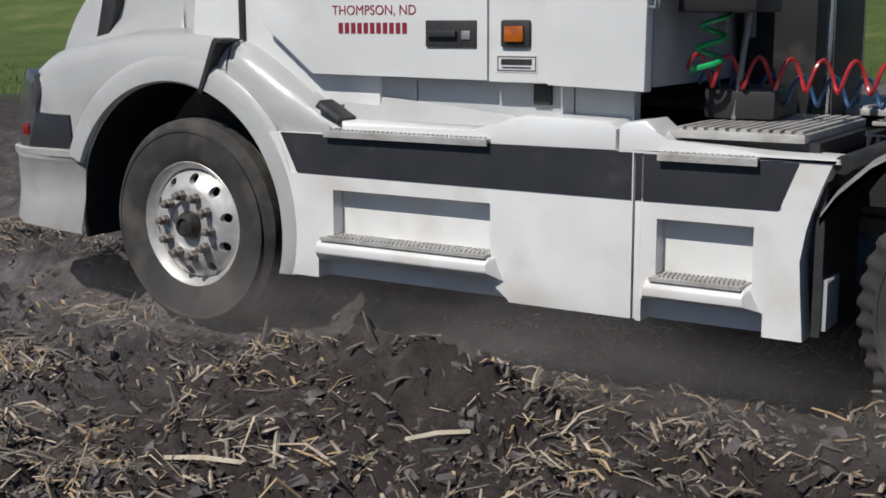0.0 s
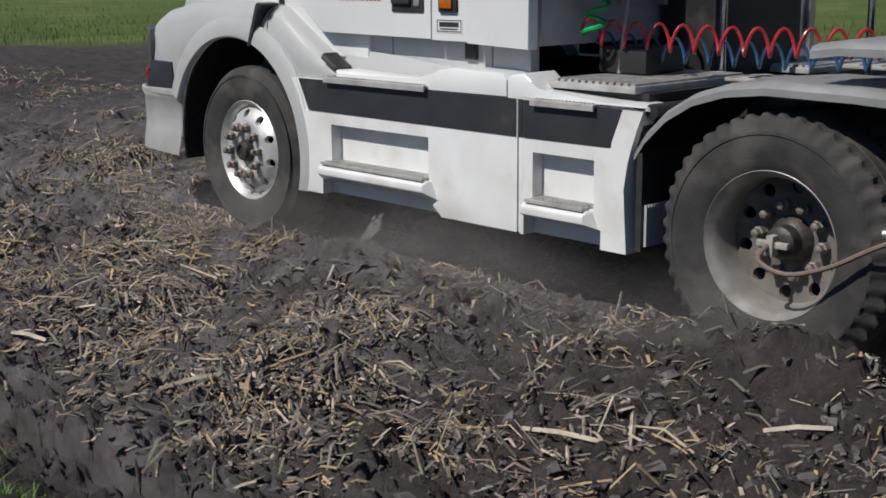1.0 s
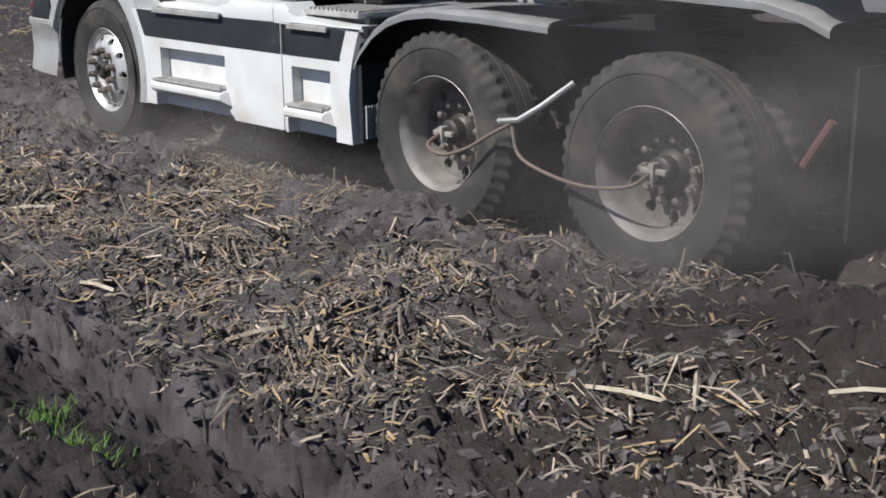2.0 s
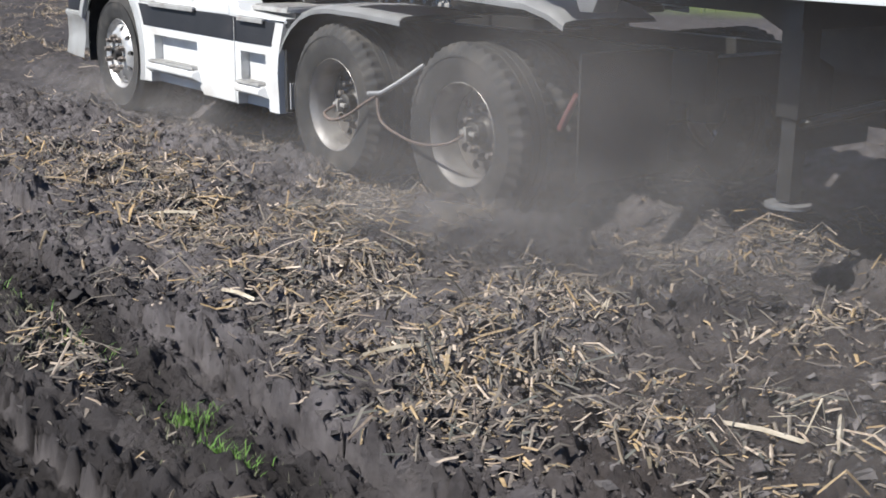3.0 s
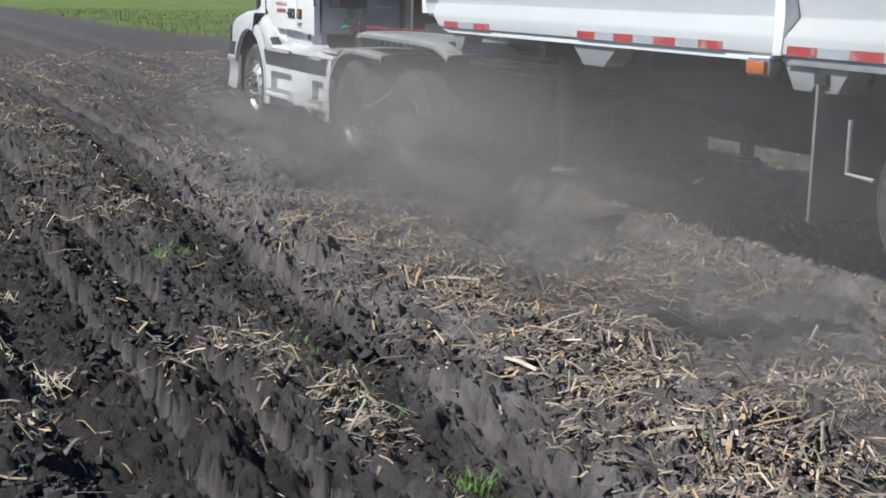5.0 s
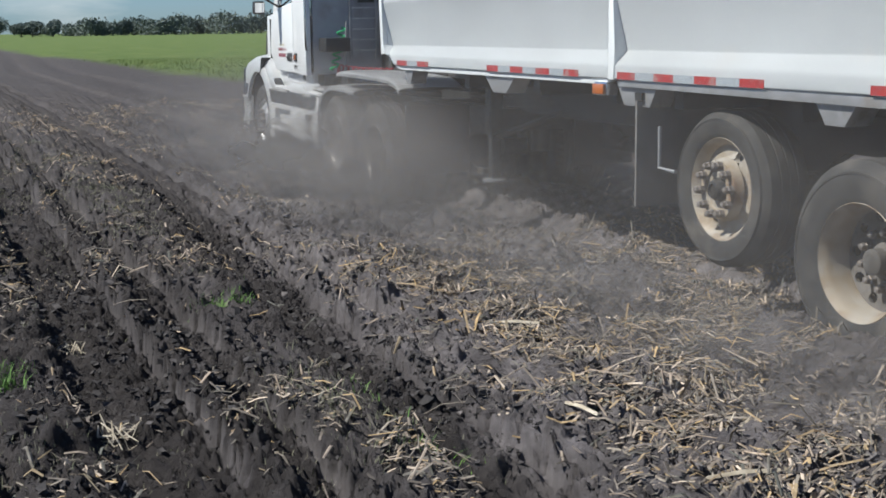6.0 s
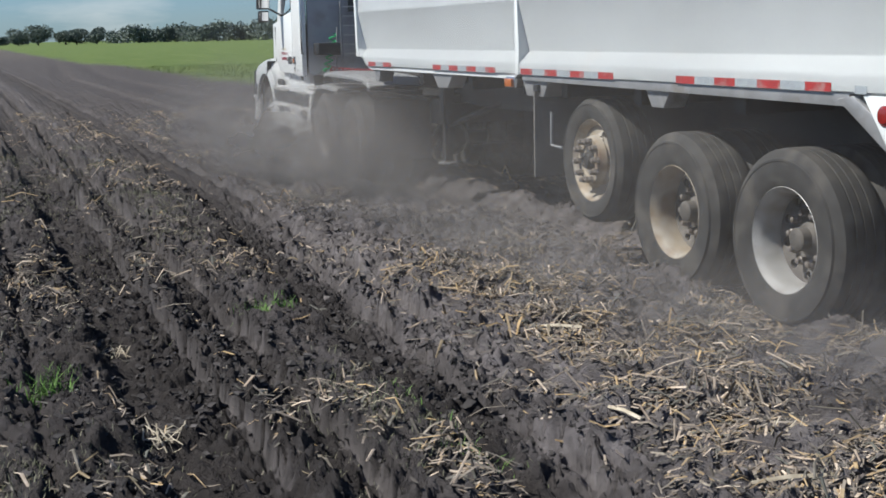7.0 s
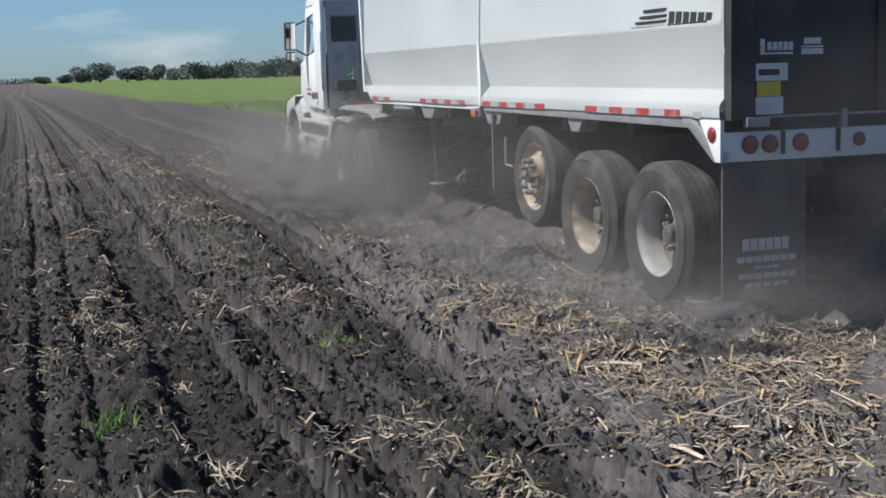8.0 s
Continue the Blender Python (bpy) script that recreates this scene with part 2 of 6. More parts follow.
def soil_material():
    m = bpy.data.materials.new("field soil and crop")
    m.use_nodes = True
    n, l = m.node_tree.nodes, m.node_tree.links
    bs = n["Principled BSDF"]
    tc = n.new("ShaderNodeTexCoord")

    def tex(s, d=6.0, rough=0.55):
        t = n.new("ShaderNodeTexNoise")
        t.inputs["Scale"].default_value, t.inputs["Detail"].default_value, t.inputs["Roughness"].default_value = s, d, rough
        l.new(tc.outputs["Object"], t.inputs["Vector"])
        return t.outputs["Fac"]

    def ramp(fac, stops):
        r = n.new("ShaderNodeValToRGB")
        e = r.color_ramp.elements
        while len(e) < len(stops):
            e.new(0.5)
        for i, (p, c) in enumerate(stops):
            e[i].position, e[i].color = p, (*c, 1)
        l.new(fac, r.inputs["Fac"])
        return r.outputs["Color"]

    def mix(fac, a, b):
        x = n.new("ShaderNodeMix")
        x.data_type = "RGBA"
        l.new(fac, x.inputs["Factor"])
        l.new(a, x.inputs["A"])
        l.new(b, x.inputs["B"])
        return x.outputs["Result"]
    dry = ramp(tex(5.5), [(0.3, (0.0728, 0.0655, 0.06662)), (0.5, (0.156, 0.141, 0.1435)), (0.72, (0.26, 0.237, 0.2409))])
    damp = ramp(tex(7), [(0.3, (0.030, 0.0268, 0.0269)), (0.6, (0.055, 0.0490, 0.0490)), (0.75, (0.105, 0.094, 0.0945))])
    at = n.new("ShaderNodeAttribute")
    at.attribute_name = "damp"
    soil = mix(at.outputs["Fac"], dry, damp)
    litter = ramp(tex(1.4, 9, 0.7), [(0.42, (0, 0, 0)), (0.6, (0.5, 0.5, 0.5))])
    al = n.new("ShaderNodeAttribute")
    al.attribute_name = "litter"
    mul = n.new("ShaderNodeMath")
    mul.operation = "MULTIPLY"
    l.new(litter, mul.inputs[0])
    l.new(al.outputs["Fac"], mul.inputs[1])
    chaff = ramp(tex(16, 4), [(0.35, (0.07, 0.061, 0.052)), (0.65, (0.20, 0.172, 0.138))])
    soil = mix(mul.outputs[0], soil, chaff)
    brown = ramp(tex(6, 8, 0.65), [(0.3, (0.038, 0.0305, 0.028)), (0.52, (0.080, 0.066, 0.061)), (0.72, (0.148, 0.126, 0.117))])
    ab = n.new("ShaderNodeAttribute")
    ab.attribute_name = "brown"
    soil = mix(ab.outputs["Fac"], soil, brown)
    # smooth rut banks: sunlight on their face put into a paler tone
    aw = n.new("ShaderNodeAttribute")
    aw.attribute_name = "lit_bank"
    lit_bank = ramp(tex(2.2, 5), [(0.3, (0.03582, 0.03239, 0.03278)), (0.5, (0.0614, 0.05576, 0.05631)), (0.7, (0.09209, 0.08364, 0.08487))])
    soil = mix(aw.outputs["Fac"], soil, lit_bank)
    crop = ramp(tex(0.35, 8, 0.65), [(0.3, (0.062, 0.098, 0.028)), (0.55, (0.096, 0.132, 0.04)), (0.75, (0.165, 0.172, 0.068))])
    ac = n.new("ShaderNodeAttribute")
    ac.attribute_name = "crop"
    col = mix(ac.outputs["Fac"], soil, crop)
    l.new(col, bs.inputs["Base Color"])
    bs.inputs["Roughness"].default_value = 0.95
    bs.inputs["Specular IOR Level"].default_value = 0.15
    bp = n.new("ShaderNodeBump")
    bp.inputs["Strength"].default_value, bp.inputs["Distance"].default_value = 1.0, 0.05
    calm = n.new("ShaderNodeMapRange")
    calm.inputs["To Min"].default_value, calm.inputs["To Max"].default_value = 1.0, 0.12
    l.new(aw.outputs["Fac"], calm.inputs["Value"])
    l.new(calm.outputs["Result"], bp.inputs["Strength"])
    l.new(tex(24, 12, 0.8), bp.inputs["Height"])
    l.new(bp.outputs["Normal"], bs.inputs["Normal"])
    return m


SOIL = soil_material()


def dust_material(name, density, tone):
    """Thin airborne dust, thickest in the middle of its puff and patchy."""
    m = bpy.data.materials.new(name)
    m.use_nodes = True
    n, l = m.node_tree.nodes, m.node_tree.links
    n.remove(n["Principled BSDF"])
    tc = n.new("ShaderNodeTexCoord")
    gr = n.new("ShaderNodeTexGradient")
    gr.gradient_type = "SPHERICAL"
    l.new(tc.outputs["Object"], gr.inputs["Vector"])
    no = n.new("ShaderNodeTexNoise")
    no.inputs["Scale"].default_value, no.inputs["Detail"].default_value = 1.7, 5
    l.new(tc.outputs["Object"], no.inputs["Vector"])
    r1 = n.new("ShaderNodeMapRange")
    r1.interpolation_type = "SMOOTHSTEP"
    r1.inputs["From Min"].default_value, r1.inputs["From Max"].default_value = 0.0, 0.75
    l.new(gr.outputs["Fac"], r1.inputs["Value"])
    r2 = n.new("ShaderNodeMapRange")
    r2.inputs["From Min"].default_value, r2.inputs["From Max"].default_value = 0.3, 0.7
    r2.inputs["To Min"].default_value = 0.25
    l.new(no.outputs["Fac"], r2.inputs["Value"])
    a = n.new("ShaderNodeMath")
    a.operation = "MULTIPLY"
    l.new(r1.outputs["Result"], a.inputs[0])
    l.new(r2.outputs["Result"], a.inputs[1])
    b = n.new("ShaderNodeMath")
    b.operation = "MULTIPLY"
    b.inputs[1].default_value = density
    l.new(a.outputs[0], b.inputs[0])
    gp, gz, gr2, gm = n.new("ShaderNodeNewGeometry"), n.new("ShaderNodeSeparateXYZ"), n.new("ShaderNodeMapRange"), n.new("ShaderNodeMath")
    gr2.inputs["From Min"].default_value, gr2.inputs["From Max"].default_value = -0.02, 0.3
    gm.operation = "MULTIPLY"
    l.new(gp.outputs["Position"], gz.inputs[0])
    l.new(gz.outputs["Z"], gr2.inputs["Value"])
    l.new(b.outputs[0], gm.inputs[0])
    l.new(gr2.outputs["Result"], gm.inputs[1])
    tr, df, tl, mx, ad = (n.new(k) for k in ("ShaderNodeBsdfTransparent", "ShaderNodeBsdfDiffuse", "ShaderNodeBsdfTranslucent", "ShaderNodeMixShader", "ShaderNodeMixShader"))
    df.inputs["Color"].default_value = tl.inputs["Color"].default_value = (*tone, 1)
    l.new(df.outputs[0], ad.inputs[1])
    l.new(tl.outputs[0], ad.inputs[2])
    l.new(gm.outputs[0], mx.inputs["Fac"])
    l.new(tr.outputs[0], mx.inputs[1])
    l.new(ad.outputs[0], mx.inputs[2])
    l.new(mx.outputs[0], n["Material Output"].inputs["Surface"])
    return m


DUST = dust_material("thin airborne dust", 0.55, (0.285, 0.268, 0.26))
DUST_FAINT = dust_material("faint airborne dust", 0.26, (0.285, 0.272, 0.265))
DUST_THICK = dust_material("thick airborne dust", 0.8, (0.285, 0.268, 0.26))


# ---- mesh helpers ----
def mesh_of(name, bm, mat):
    bmesh.ops.recalc_face_normals(bm, faces=bm.faces)
    me = bpy.data.meshes.new(name)
    bm.to_mesh(me)
    bm.free()
    me.materials.append(mat)
    return me


def smooth(me, angle=38):
    me.shade_smooth()
    me.set_sharp_from_angle(angle=radians(angle))


def part(name, bm, mat, parent, label="", at=None):
    """One mesh object under a thing or a part."""
    me = bm if isinstance(bm, bpy.types.Mesh) else mesh_of(name, bm, mat)
    if not isinstance(bm, bpy.types.Mesh):
        smooth(me)
    ob = new(name, me)
    ob.parent = parent
    if at is not None:
        ob.matrix_basis = at
    return tagged(ob, label)


def box(bm, x0, x1, y0, y1, z0, z1, bevel=0.0):
    vs = [bm.verts.new((x, y, z)) for z in (z0, z1) for y in (y0, y1) for x in (x0, x1)]
    fs = [bm.faces.new([vs[i] for i in q]) for q in ((0, 1, 3, 2), (4, 6, 7, 5), (0, 4, 5, 1), (2, 3, 7, 6), (0, 2, 6, 4), (1, 5, 7, 3))]
    if bevel:
        es = {e for f in fs for e in f.edges}
        bmesh.ops.bevel(bm, geom=list(es), offset=bevel, segments=2, affect="EDGES", profile=0.6)
    return bm


def boxes(*specs):
    bm = bmesh.new()
    for s in specs:
        box(bm, *s)
    return bm


def prism(bm, pts, y0, y1, bevel=0.0):
    """A slab with the outline pts in x and z, between y0 and y1."""
    a = [bm.verts.new((x, y0, z)) for x, z in pts]
    b = [bm.verts.new((x, y1, z)) for x, z in pts]
    fs = [bm.faces.new(a), bm.faces.new(b[::-1])]
    for i in range(len(pts)):
        j = (i + 1) % len(pts)
        fs.append(bm.faces.new((a[i], b[i], b[j], a[j])))
    if bevel:
        bmesh.ops.bevel(bm, geom=list({e for f in fs[:2] for e in f.edges}), offset=bevel, segments=2, affect="EDGES", profile=0.6)
    return bm


def lathe(bm, prof, seg=48, closed=False):
    """Turns the profile (radius, y) about the y axis."""
    rings = []
    for r, y in prof:
        rings.append([bm.verts.new((r * math.cos(2 * math.pi * i / seg), y, r * math.sin(2 * math.pi * i / seg))) for i in range(seg)])
    pairs = list(zip(rings, rings[1:]))
    if closed:
        pairs.append((rings[-1], rings[0]))
    for p, q in pairs:
        for i in range(seg):
            j = (i + 1) % seg
            bm.faces.new((p[i], p[j], q[j], q[i]))
    if not closed:
        for ring in (rings[0], rings[-1]):
            if (ring[0].co - ring[seg // 2].co).length < 0.2:
                bm.faces.new(ring)
    return bm


def tube(bm, pts, r, seg=8):
    pts = [Vector(p) for p in pts]
    rings, side = [], None
    for i, p in enumerate(pts):
        d = (pts[min(i + 1, len(pts) - 1)] - pts[max(i - 1, 0)]).normalized()
        if side is None:
            side = d.orthogonal().normalized()
        side = (side - d * side.dot(d)).normalized()
        up = d.cross(side)
        rings.append([bm.verts.new(p + r * (math.cos(2 * math.pi * k / seg) * side + math.sin(2 * math.pi * k / seg) * up)) for k in range(seg)])
    for a, b in zip(rings, rings[1:]):
        for k in range(seg):
            bm.faces.new((a[k], a[(k + 1) % seg], b[(k + 1) % seg], b[k]))
    bm.faces.new(rings[0])
    bm.faces.new(rings[-1])
    return bm


def relief(bm, x0, x1, z0, z1, y, cells, back=0.06, warp=None):
    """A panel in the plane y whose rectangles (x0, x1, z0, z1, depth) are pressed in (or out, below zero)."""
    xs = sorted({x0, x1, *[c[0] for c in cells], *[c[1] for c in cells]})
    zs = sorted({z0, z1, *[c[2] for c in cells], *[c[3] for c in cells]})
    fine = []
    for a, b in zip(zs, zs[1:]):
        k = max(1, int((b - a) / 0.08))
        fine += [a + (b - a) * i / k for i in range(k)]
    zs = fine + [zs[-1]]
    D = {}
    for i in range(len(xs) - 1):
        for j in range(len(zs) - 1):
            cx, cz = (xs[i] + xs[i + 1]) / 2, (zs[j] + zs[j + 1]) / 2
            d = 0.0
            for c in cells:
                if c[0] < cx < c[1] and c[2] < cz < c[3]:
                    d = c[4]
            D[i, j] = d
    made = {}

    def v(x, yy, z):
        key = (round(x, 5), round(yy, 5), round(z, 5))
        if key not in made:
            wx = warp(x, z) if warp else x
            made[key] = bm.verts.new((wx, yy, z))
        return made[key]

    def quad(*q):
        q = [v(*p) for p in q]
        if len(set(q)) == 4:
            bm.faces.new(q)
    for (i, j), d in D.items():
        a, b, c, e = xs[i], xs[i + 1], zs[j], zs[j + 1]
        quad((a, y - d, c), (b, y - d, c), (b, y - d, e), (a, y - d, e))
        r = D.get((i + 1, j), back)
        if r != d:
            quad((b, y - d, c), (b, y - r, c), (b, y - r, e), (b, y - d, e))
        t = D.get((i, j + 1), back)
        if t != d:
            quad((a, y - d, e), (b, y - d, e), (b, y - t, e), (a, y - t, e))
        if i == 0:
            quad((a, y - d, c), (a, y - back, c), (a, y - back, e), (a, y - d, e))
        if j == 0:
            quad((a, y - d, c), (b, y - d, c), (b, y - back, c), (a, y - back, c))
    return bm


def mirrored(bm):
    """The same shape on the thing's other side."""
    c = bm.copy()
    for v in c.verts:
        v.co.y = -v.co.y
    bmesh.ops.reverse_faces(c, faces=c.faces)
    return c


def both(name, bm, mat, parent, label=""):
    other = mirrored(bm)
    return part(name, bm, mat, parent, label), part(name, other, mat, parent, label)


def thing(name, label, category, group="", kind=""):
    return tagged(new(name), label, category, group, kind)


def writing(text, size, mat, parent, at, label):
    """Lettering in the built-in font, as a thin mesh."""
    cu = bpy.data.curves.new("lettering", "FONT")
    cu.body, cu.size, cu.extrude, cu.align_x = text, size, 0.0008, "LEFT"
    tmp = bpy.data.objects.new("tmp", cu)
    scene.collection.objects.link(tmp)
    bpy.context.view_layer.update()
    me = bpy.data.meshes.new_from_object(tmp.evaluated_get(bpy.context.evaluated_depsgraph_get()))
    bpy.data.objects.remove(tmp)
    me.materials.clear()
    me.materials.append(mat)
    ob = new("lettering", me)
    ob.parent = parent
    ob.matrix_basis = at
    return tagged(ob, label)


SIDE = Matrix(((-1, 0, 0, 0), (0, 0, 1, 0), (0, 1, 0, 0), (0, 0, 0, 1)))   # text on a left flank
rng = np.random.default_rng(7)


# ---- the ground ----
def value_noise(x, y, seed):
    r = np.random.default_rng(seed)
    tab = r.random((256, 256))
    xi, yi = np.floor(x).astype(int), np.floor(y).astype(int)
    fx, fy = x - xi, y - yi
    fx, fy = fx * fx * (3 - 2 * fx), fy * fy * (3 - 2 * fy)
    g = lambda a, b: tab[a & 255, b & 255]
    return (g(xi, yi) * (1 - fx) + g(xi + 1, yi) * fx) * (1 - fy) + (g(xi, yi + 1) * (1 - fx) + g(xi + 1, yi + 1) * fx) * fy


def fbm(x, y, scale, seed, octaves=4, gain=0.5):
    s, a, tot = 0.0, 1.0, 0.0
    for o in range(octaves):
        s = s + a * value_noise(x * scale * 2 ** o + 13.7 * o, y * scale * 2 ** o - 7.1 * o, seed + o)
        tot += a
        a *= gain
    return s / tot


def step(a, b, v):
    t = np.clip((v - a) / (b - a), 0, 1)
    return t * t * (3 - 2 * t)


def lane_y(x):
    """The tractor's middle line across the field."""
    return np.interp(-x, [-8, -0.17, 2.1, 5.4, 8.7, 12.9, 17, 60], [5.6, 5.37, 5.23, 5.05, 4.8, 4.38, 4.08, 1.5])


def edge_y(x):
    """Where the green crop begins."""
    return np.interp(x, [-4000, -700, -300, -122, -72, -42, -24, -15, -5, 10, 60], [-230, -36, -8.5, 0.9, 4.8, 6.9, 10.8, 17, 27, 40, 60])


def rut_bend(x):
    """The ruts run slantwise over the field and bend away far off."""
    return 0.057 * (x + 4) - 1.1e-4 * np.clip(-10 - x, 0, 140) ** 2


def rut_v(x, y):
    return y - rut_bend(x)


def drift(x):
    """The rut along the straw swings out towards the truck's lane."""
    return 0.06 * np.clip(-6.4 - x, 0, 7)


# middle, width, depth, share of the drift, where it begins
RUTS = ((0.31, 0.44, 0.17, 0.0, 99), (0.78, 0.16, 0.13, 0.0, 99), (1.47, 0.36, 0.15, 1.0, 99), (1.88, 0.16, 0.11, 0.6, -6.7), (-0.98, 0.46, 0.12, 0.0, 99))


def rut_parts(x, y):
    """Each rut's offset from its middle, how far the ground is cut there, and its smooth far bank, toned as sunlit."""
    v = rut_v(x, y)
    cell = np.random.default_rng(53).random(4096)
    for k, (c, w, d, dr, start) in enumerate(RUTS):
        wob = 0.07 * (fbm(x, y * 0 + 5 * k, 0.9, 41, 3) - 0.5) + 0.015 * (value_noise(x * 6, y * 0 + 3 + k, 51) - 0.5)
        run = x * 8.5 + 3 * fbm(x, y * 0 + k, 1.1, 47, 2)
        block = cell[np.floor(run).astype(int) + 311 * k & 4095]
        slot = (np.abs(run % 1 - 0.5) > 0.41 + 0.05 * block) * (block > 0.3) * (0.015 + 0.04 * block)
        lug = 0.022 * (block - 0.5) + slot + 0.05 * (fbm(x, y, 7, 57, 4, 0.7) - 0.5)
        fallen = step(0.60, 0.70, fbm(x, y * 0 + 9 * k, 1.6, 63, 3, 0.65))
        q = v - c - dr * drift(x) + wob
        on = 1 - step(start - 0.5, start, x)
        e = w / 2 + lug
        cut = on * step(-w / 2 - 0.09, -w / 2 + 0.05, q) * (1 - step(e - 0.05 * fallen, e + 0.014 + 0.04 * fallen, q))
        e = e + 0.006 * (value_noise(x * 34, y * 0 + k, 77) - 0.5)
        # where the bank gets its painted sunlit tone
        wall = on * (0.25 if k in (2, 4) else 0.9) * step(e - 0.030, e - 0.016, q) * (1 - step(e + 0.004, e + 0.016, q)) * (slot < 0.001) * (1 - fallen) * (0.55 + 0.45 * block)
        yield q, w, d, cut, wall


def rut_cut(x, y):
    return np.clip(sum(p[3] for p in rut_parts(x, y)), 0, 1)


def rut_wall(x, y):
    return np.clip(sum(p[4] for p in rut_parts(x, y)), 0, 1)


def height(x, y):
    n1 = fbm(x, y, 0.35, 11, 3)
    n2 = fbm(x, y, 2.4, 21, 4, 0.6)
    n3 = fbm(x, y, 8.0, 31, 4, 0.62)
    n4 = fbm(x + 0.04 * n3, y, 24.0, 35, 2)
    v = rut_v(x, y)
    wet = 1 - step(1.45, 1.9, v - drift(x))
    near = np.clip(1.6 - np.hypot(x + 5, y - 2) / 30, 0.15, 1)
    crumb = np.abs(n4 - 0.5) * 2
    rough = 0.12 * (n2 - 0.5) + 0.08 * (np.abs(n3 - 0.5) * 2 - 0.3) + 0.055 * crumb + 0.03 * step(0.55, 0.58, n2) + 0.026 * step(0.52, 0.55, n3)
    h = 0.05 * (n1 - 0.5) + near * rough
    trodden = 0.0
    for q, w, d, cut, wall in rut_parts(x, y):
        patch = (0.8 + 0.5 * (fbm(x, y, 0.7, 61, 2) - 0.5)) * (1 - 0.7 * step(-30, -90, x))
        h = h * (1 - 0.45 * cut) - d * patch * cut
        bar = np.clip(np.sin((x + 0.9 * np.abs(q)) * 2 * math.pi / 0.19), 0, 1) ** 0.5
        h = h + 0.022 * cut * bar
        trodden = trodden + cut
        h = h + 0.035 * np.exp(-((q - w / 2 - 0.09) / 0.05) ** 2) * fbm(x, y, 3.0, 71, 3)
    # crumbled, lumpy soil on the floors and shelves of the ruts
    lump = fbm(x, y, 15.0, 37, 3, 0.6)
    h = h + near * wet * (0.035 * np.abs(lump - 0.5) * 2 + 0.012 * step(0.47, 0.53, lump) + 0.035 * crumb) * (0.6 + 0.4 * np.clip(trodden, 0, 1))
    for c in (-0.31, -0.58):
        h = h - 0.08 * (1 - 0.8 * step(-14, -40, x)) * np.exp(-((v - c + 0.08 * (fbm(x, y, 1.4, 41, 3) - 0.5)) / 0.036) ** 2)
    L = lane_y(x)
    for side in (-1, 1):
        q = y - (L + side * 0.93)
        cut = 1 - step(0.30, 0.46, np.abs(q))
        h = h * (1 - 0.6 * cut) - 0.075 * cut
    q = y - (L - 1.55)
    h = h + near * 0.15 * np.exp(-(q / 0.18) ** 2) * np.clip(fbm(x, y, 1.7, 81, 3) - 0.36, 0, 1) * 2.4
    q = y - (L - 0.1)
    h = h + near * 0.05 * np.exp(-(q / 0.3) ** 2)
    far = step(40, 200, np.hypot(x, y))
    # the crop land swells gently on the far side
    swell = 9.0 * step(26, 90, y) * step(-110, -55, x) * (1 - step(400, 1500, np.hypot(x, y)))
    return h * (1 - 0.8 * far) + swell


def axis(lo, hi, fine, lo_far, hi_far, grow=1.16):
    mid = list(np.arange(lo, hi, fine))
    a, s = [lo], fine
    while a[-1] > lo_far:
        s *= grow
        a.append(a[-1] - s)
    b, s = [mid[-1]], fine
    while b[-1] < hi_far:
        s *= grow
        b.append(b[-1] + s)
    return np.array(a[:0:-1] + mid + b[1:])


def raw_mesh(name, verts, faces, mat, flat=False):
    """verts (n, 3), faces (m, k) as arrays."""
    me = bpy.data.meshes.new(name)
    k = faces.shape[1]
    me.vertices.add(len(verts))
    me.vertices.foreach_set("co", np.asarray(verts, np.float32).ravel())
    me.loops.add(faces.size)
    me.loops.foreach_set("vertex_index", faces.astype(np.int32).ravel())
    me.polygons.add(len(faces))
    me.polygons.foreach_set("loop_start", np.arange(0, faces.size, k, dtype=np.int32))
    me.update(calc_edges=True)
    me.validate()
    me.materials.append(mat)
    if flat:
        me.shade_flat()
    else:
        me.shade_smooth()
    return me


def rut_axis():
    """Offsets across the ruts, closest where the banks stand."""
    fine = ((0.42, 0.64), (0.78, 0.96), (1.52, 1.86), (1.88, 2.1))
    out = [-1.1]
    while out[-1] < 4.0:
        out.append(out[-1] + (0.0085 if any(a < out[-1] < b for a, b in fine) else 0.018))
    far = axis(-1.1, 4.0, 0.018, -2500, 2500, 1.07)
    return np.concatenate([far[far < -1.101], out, far[far > out[-1] + 0.01]])


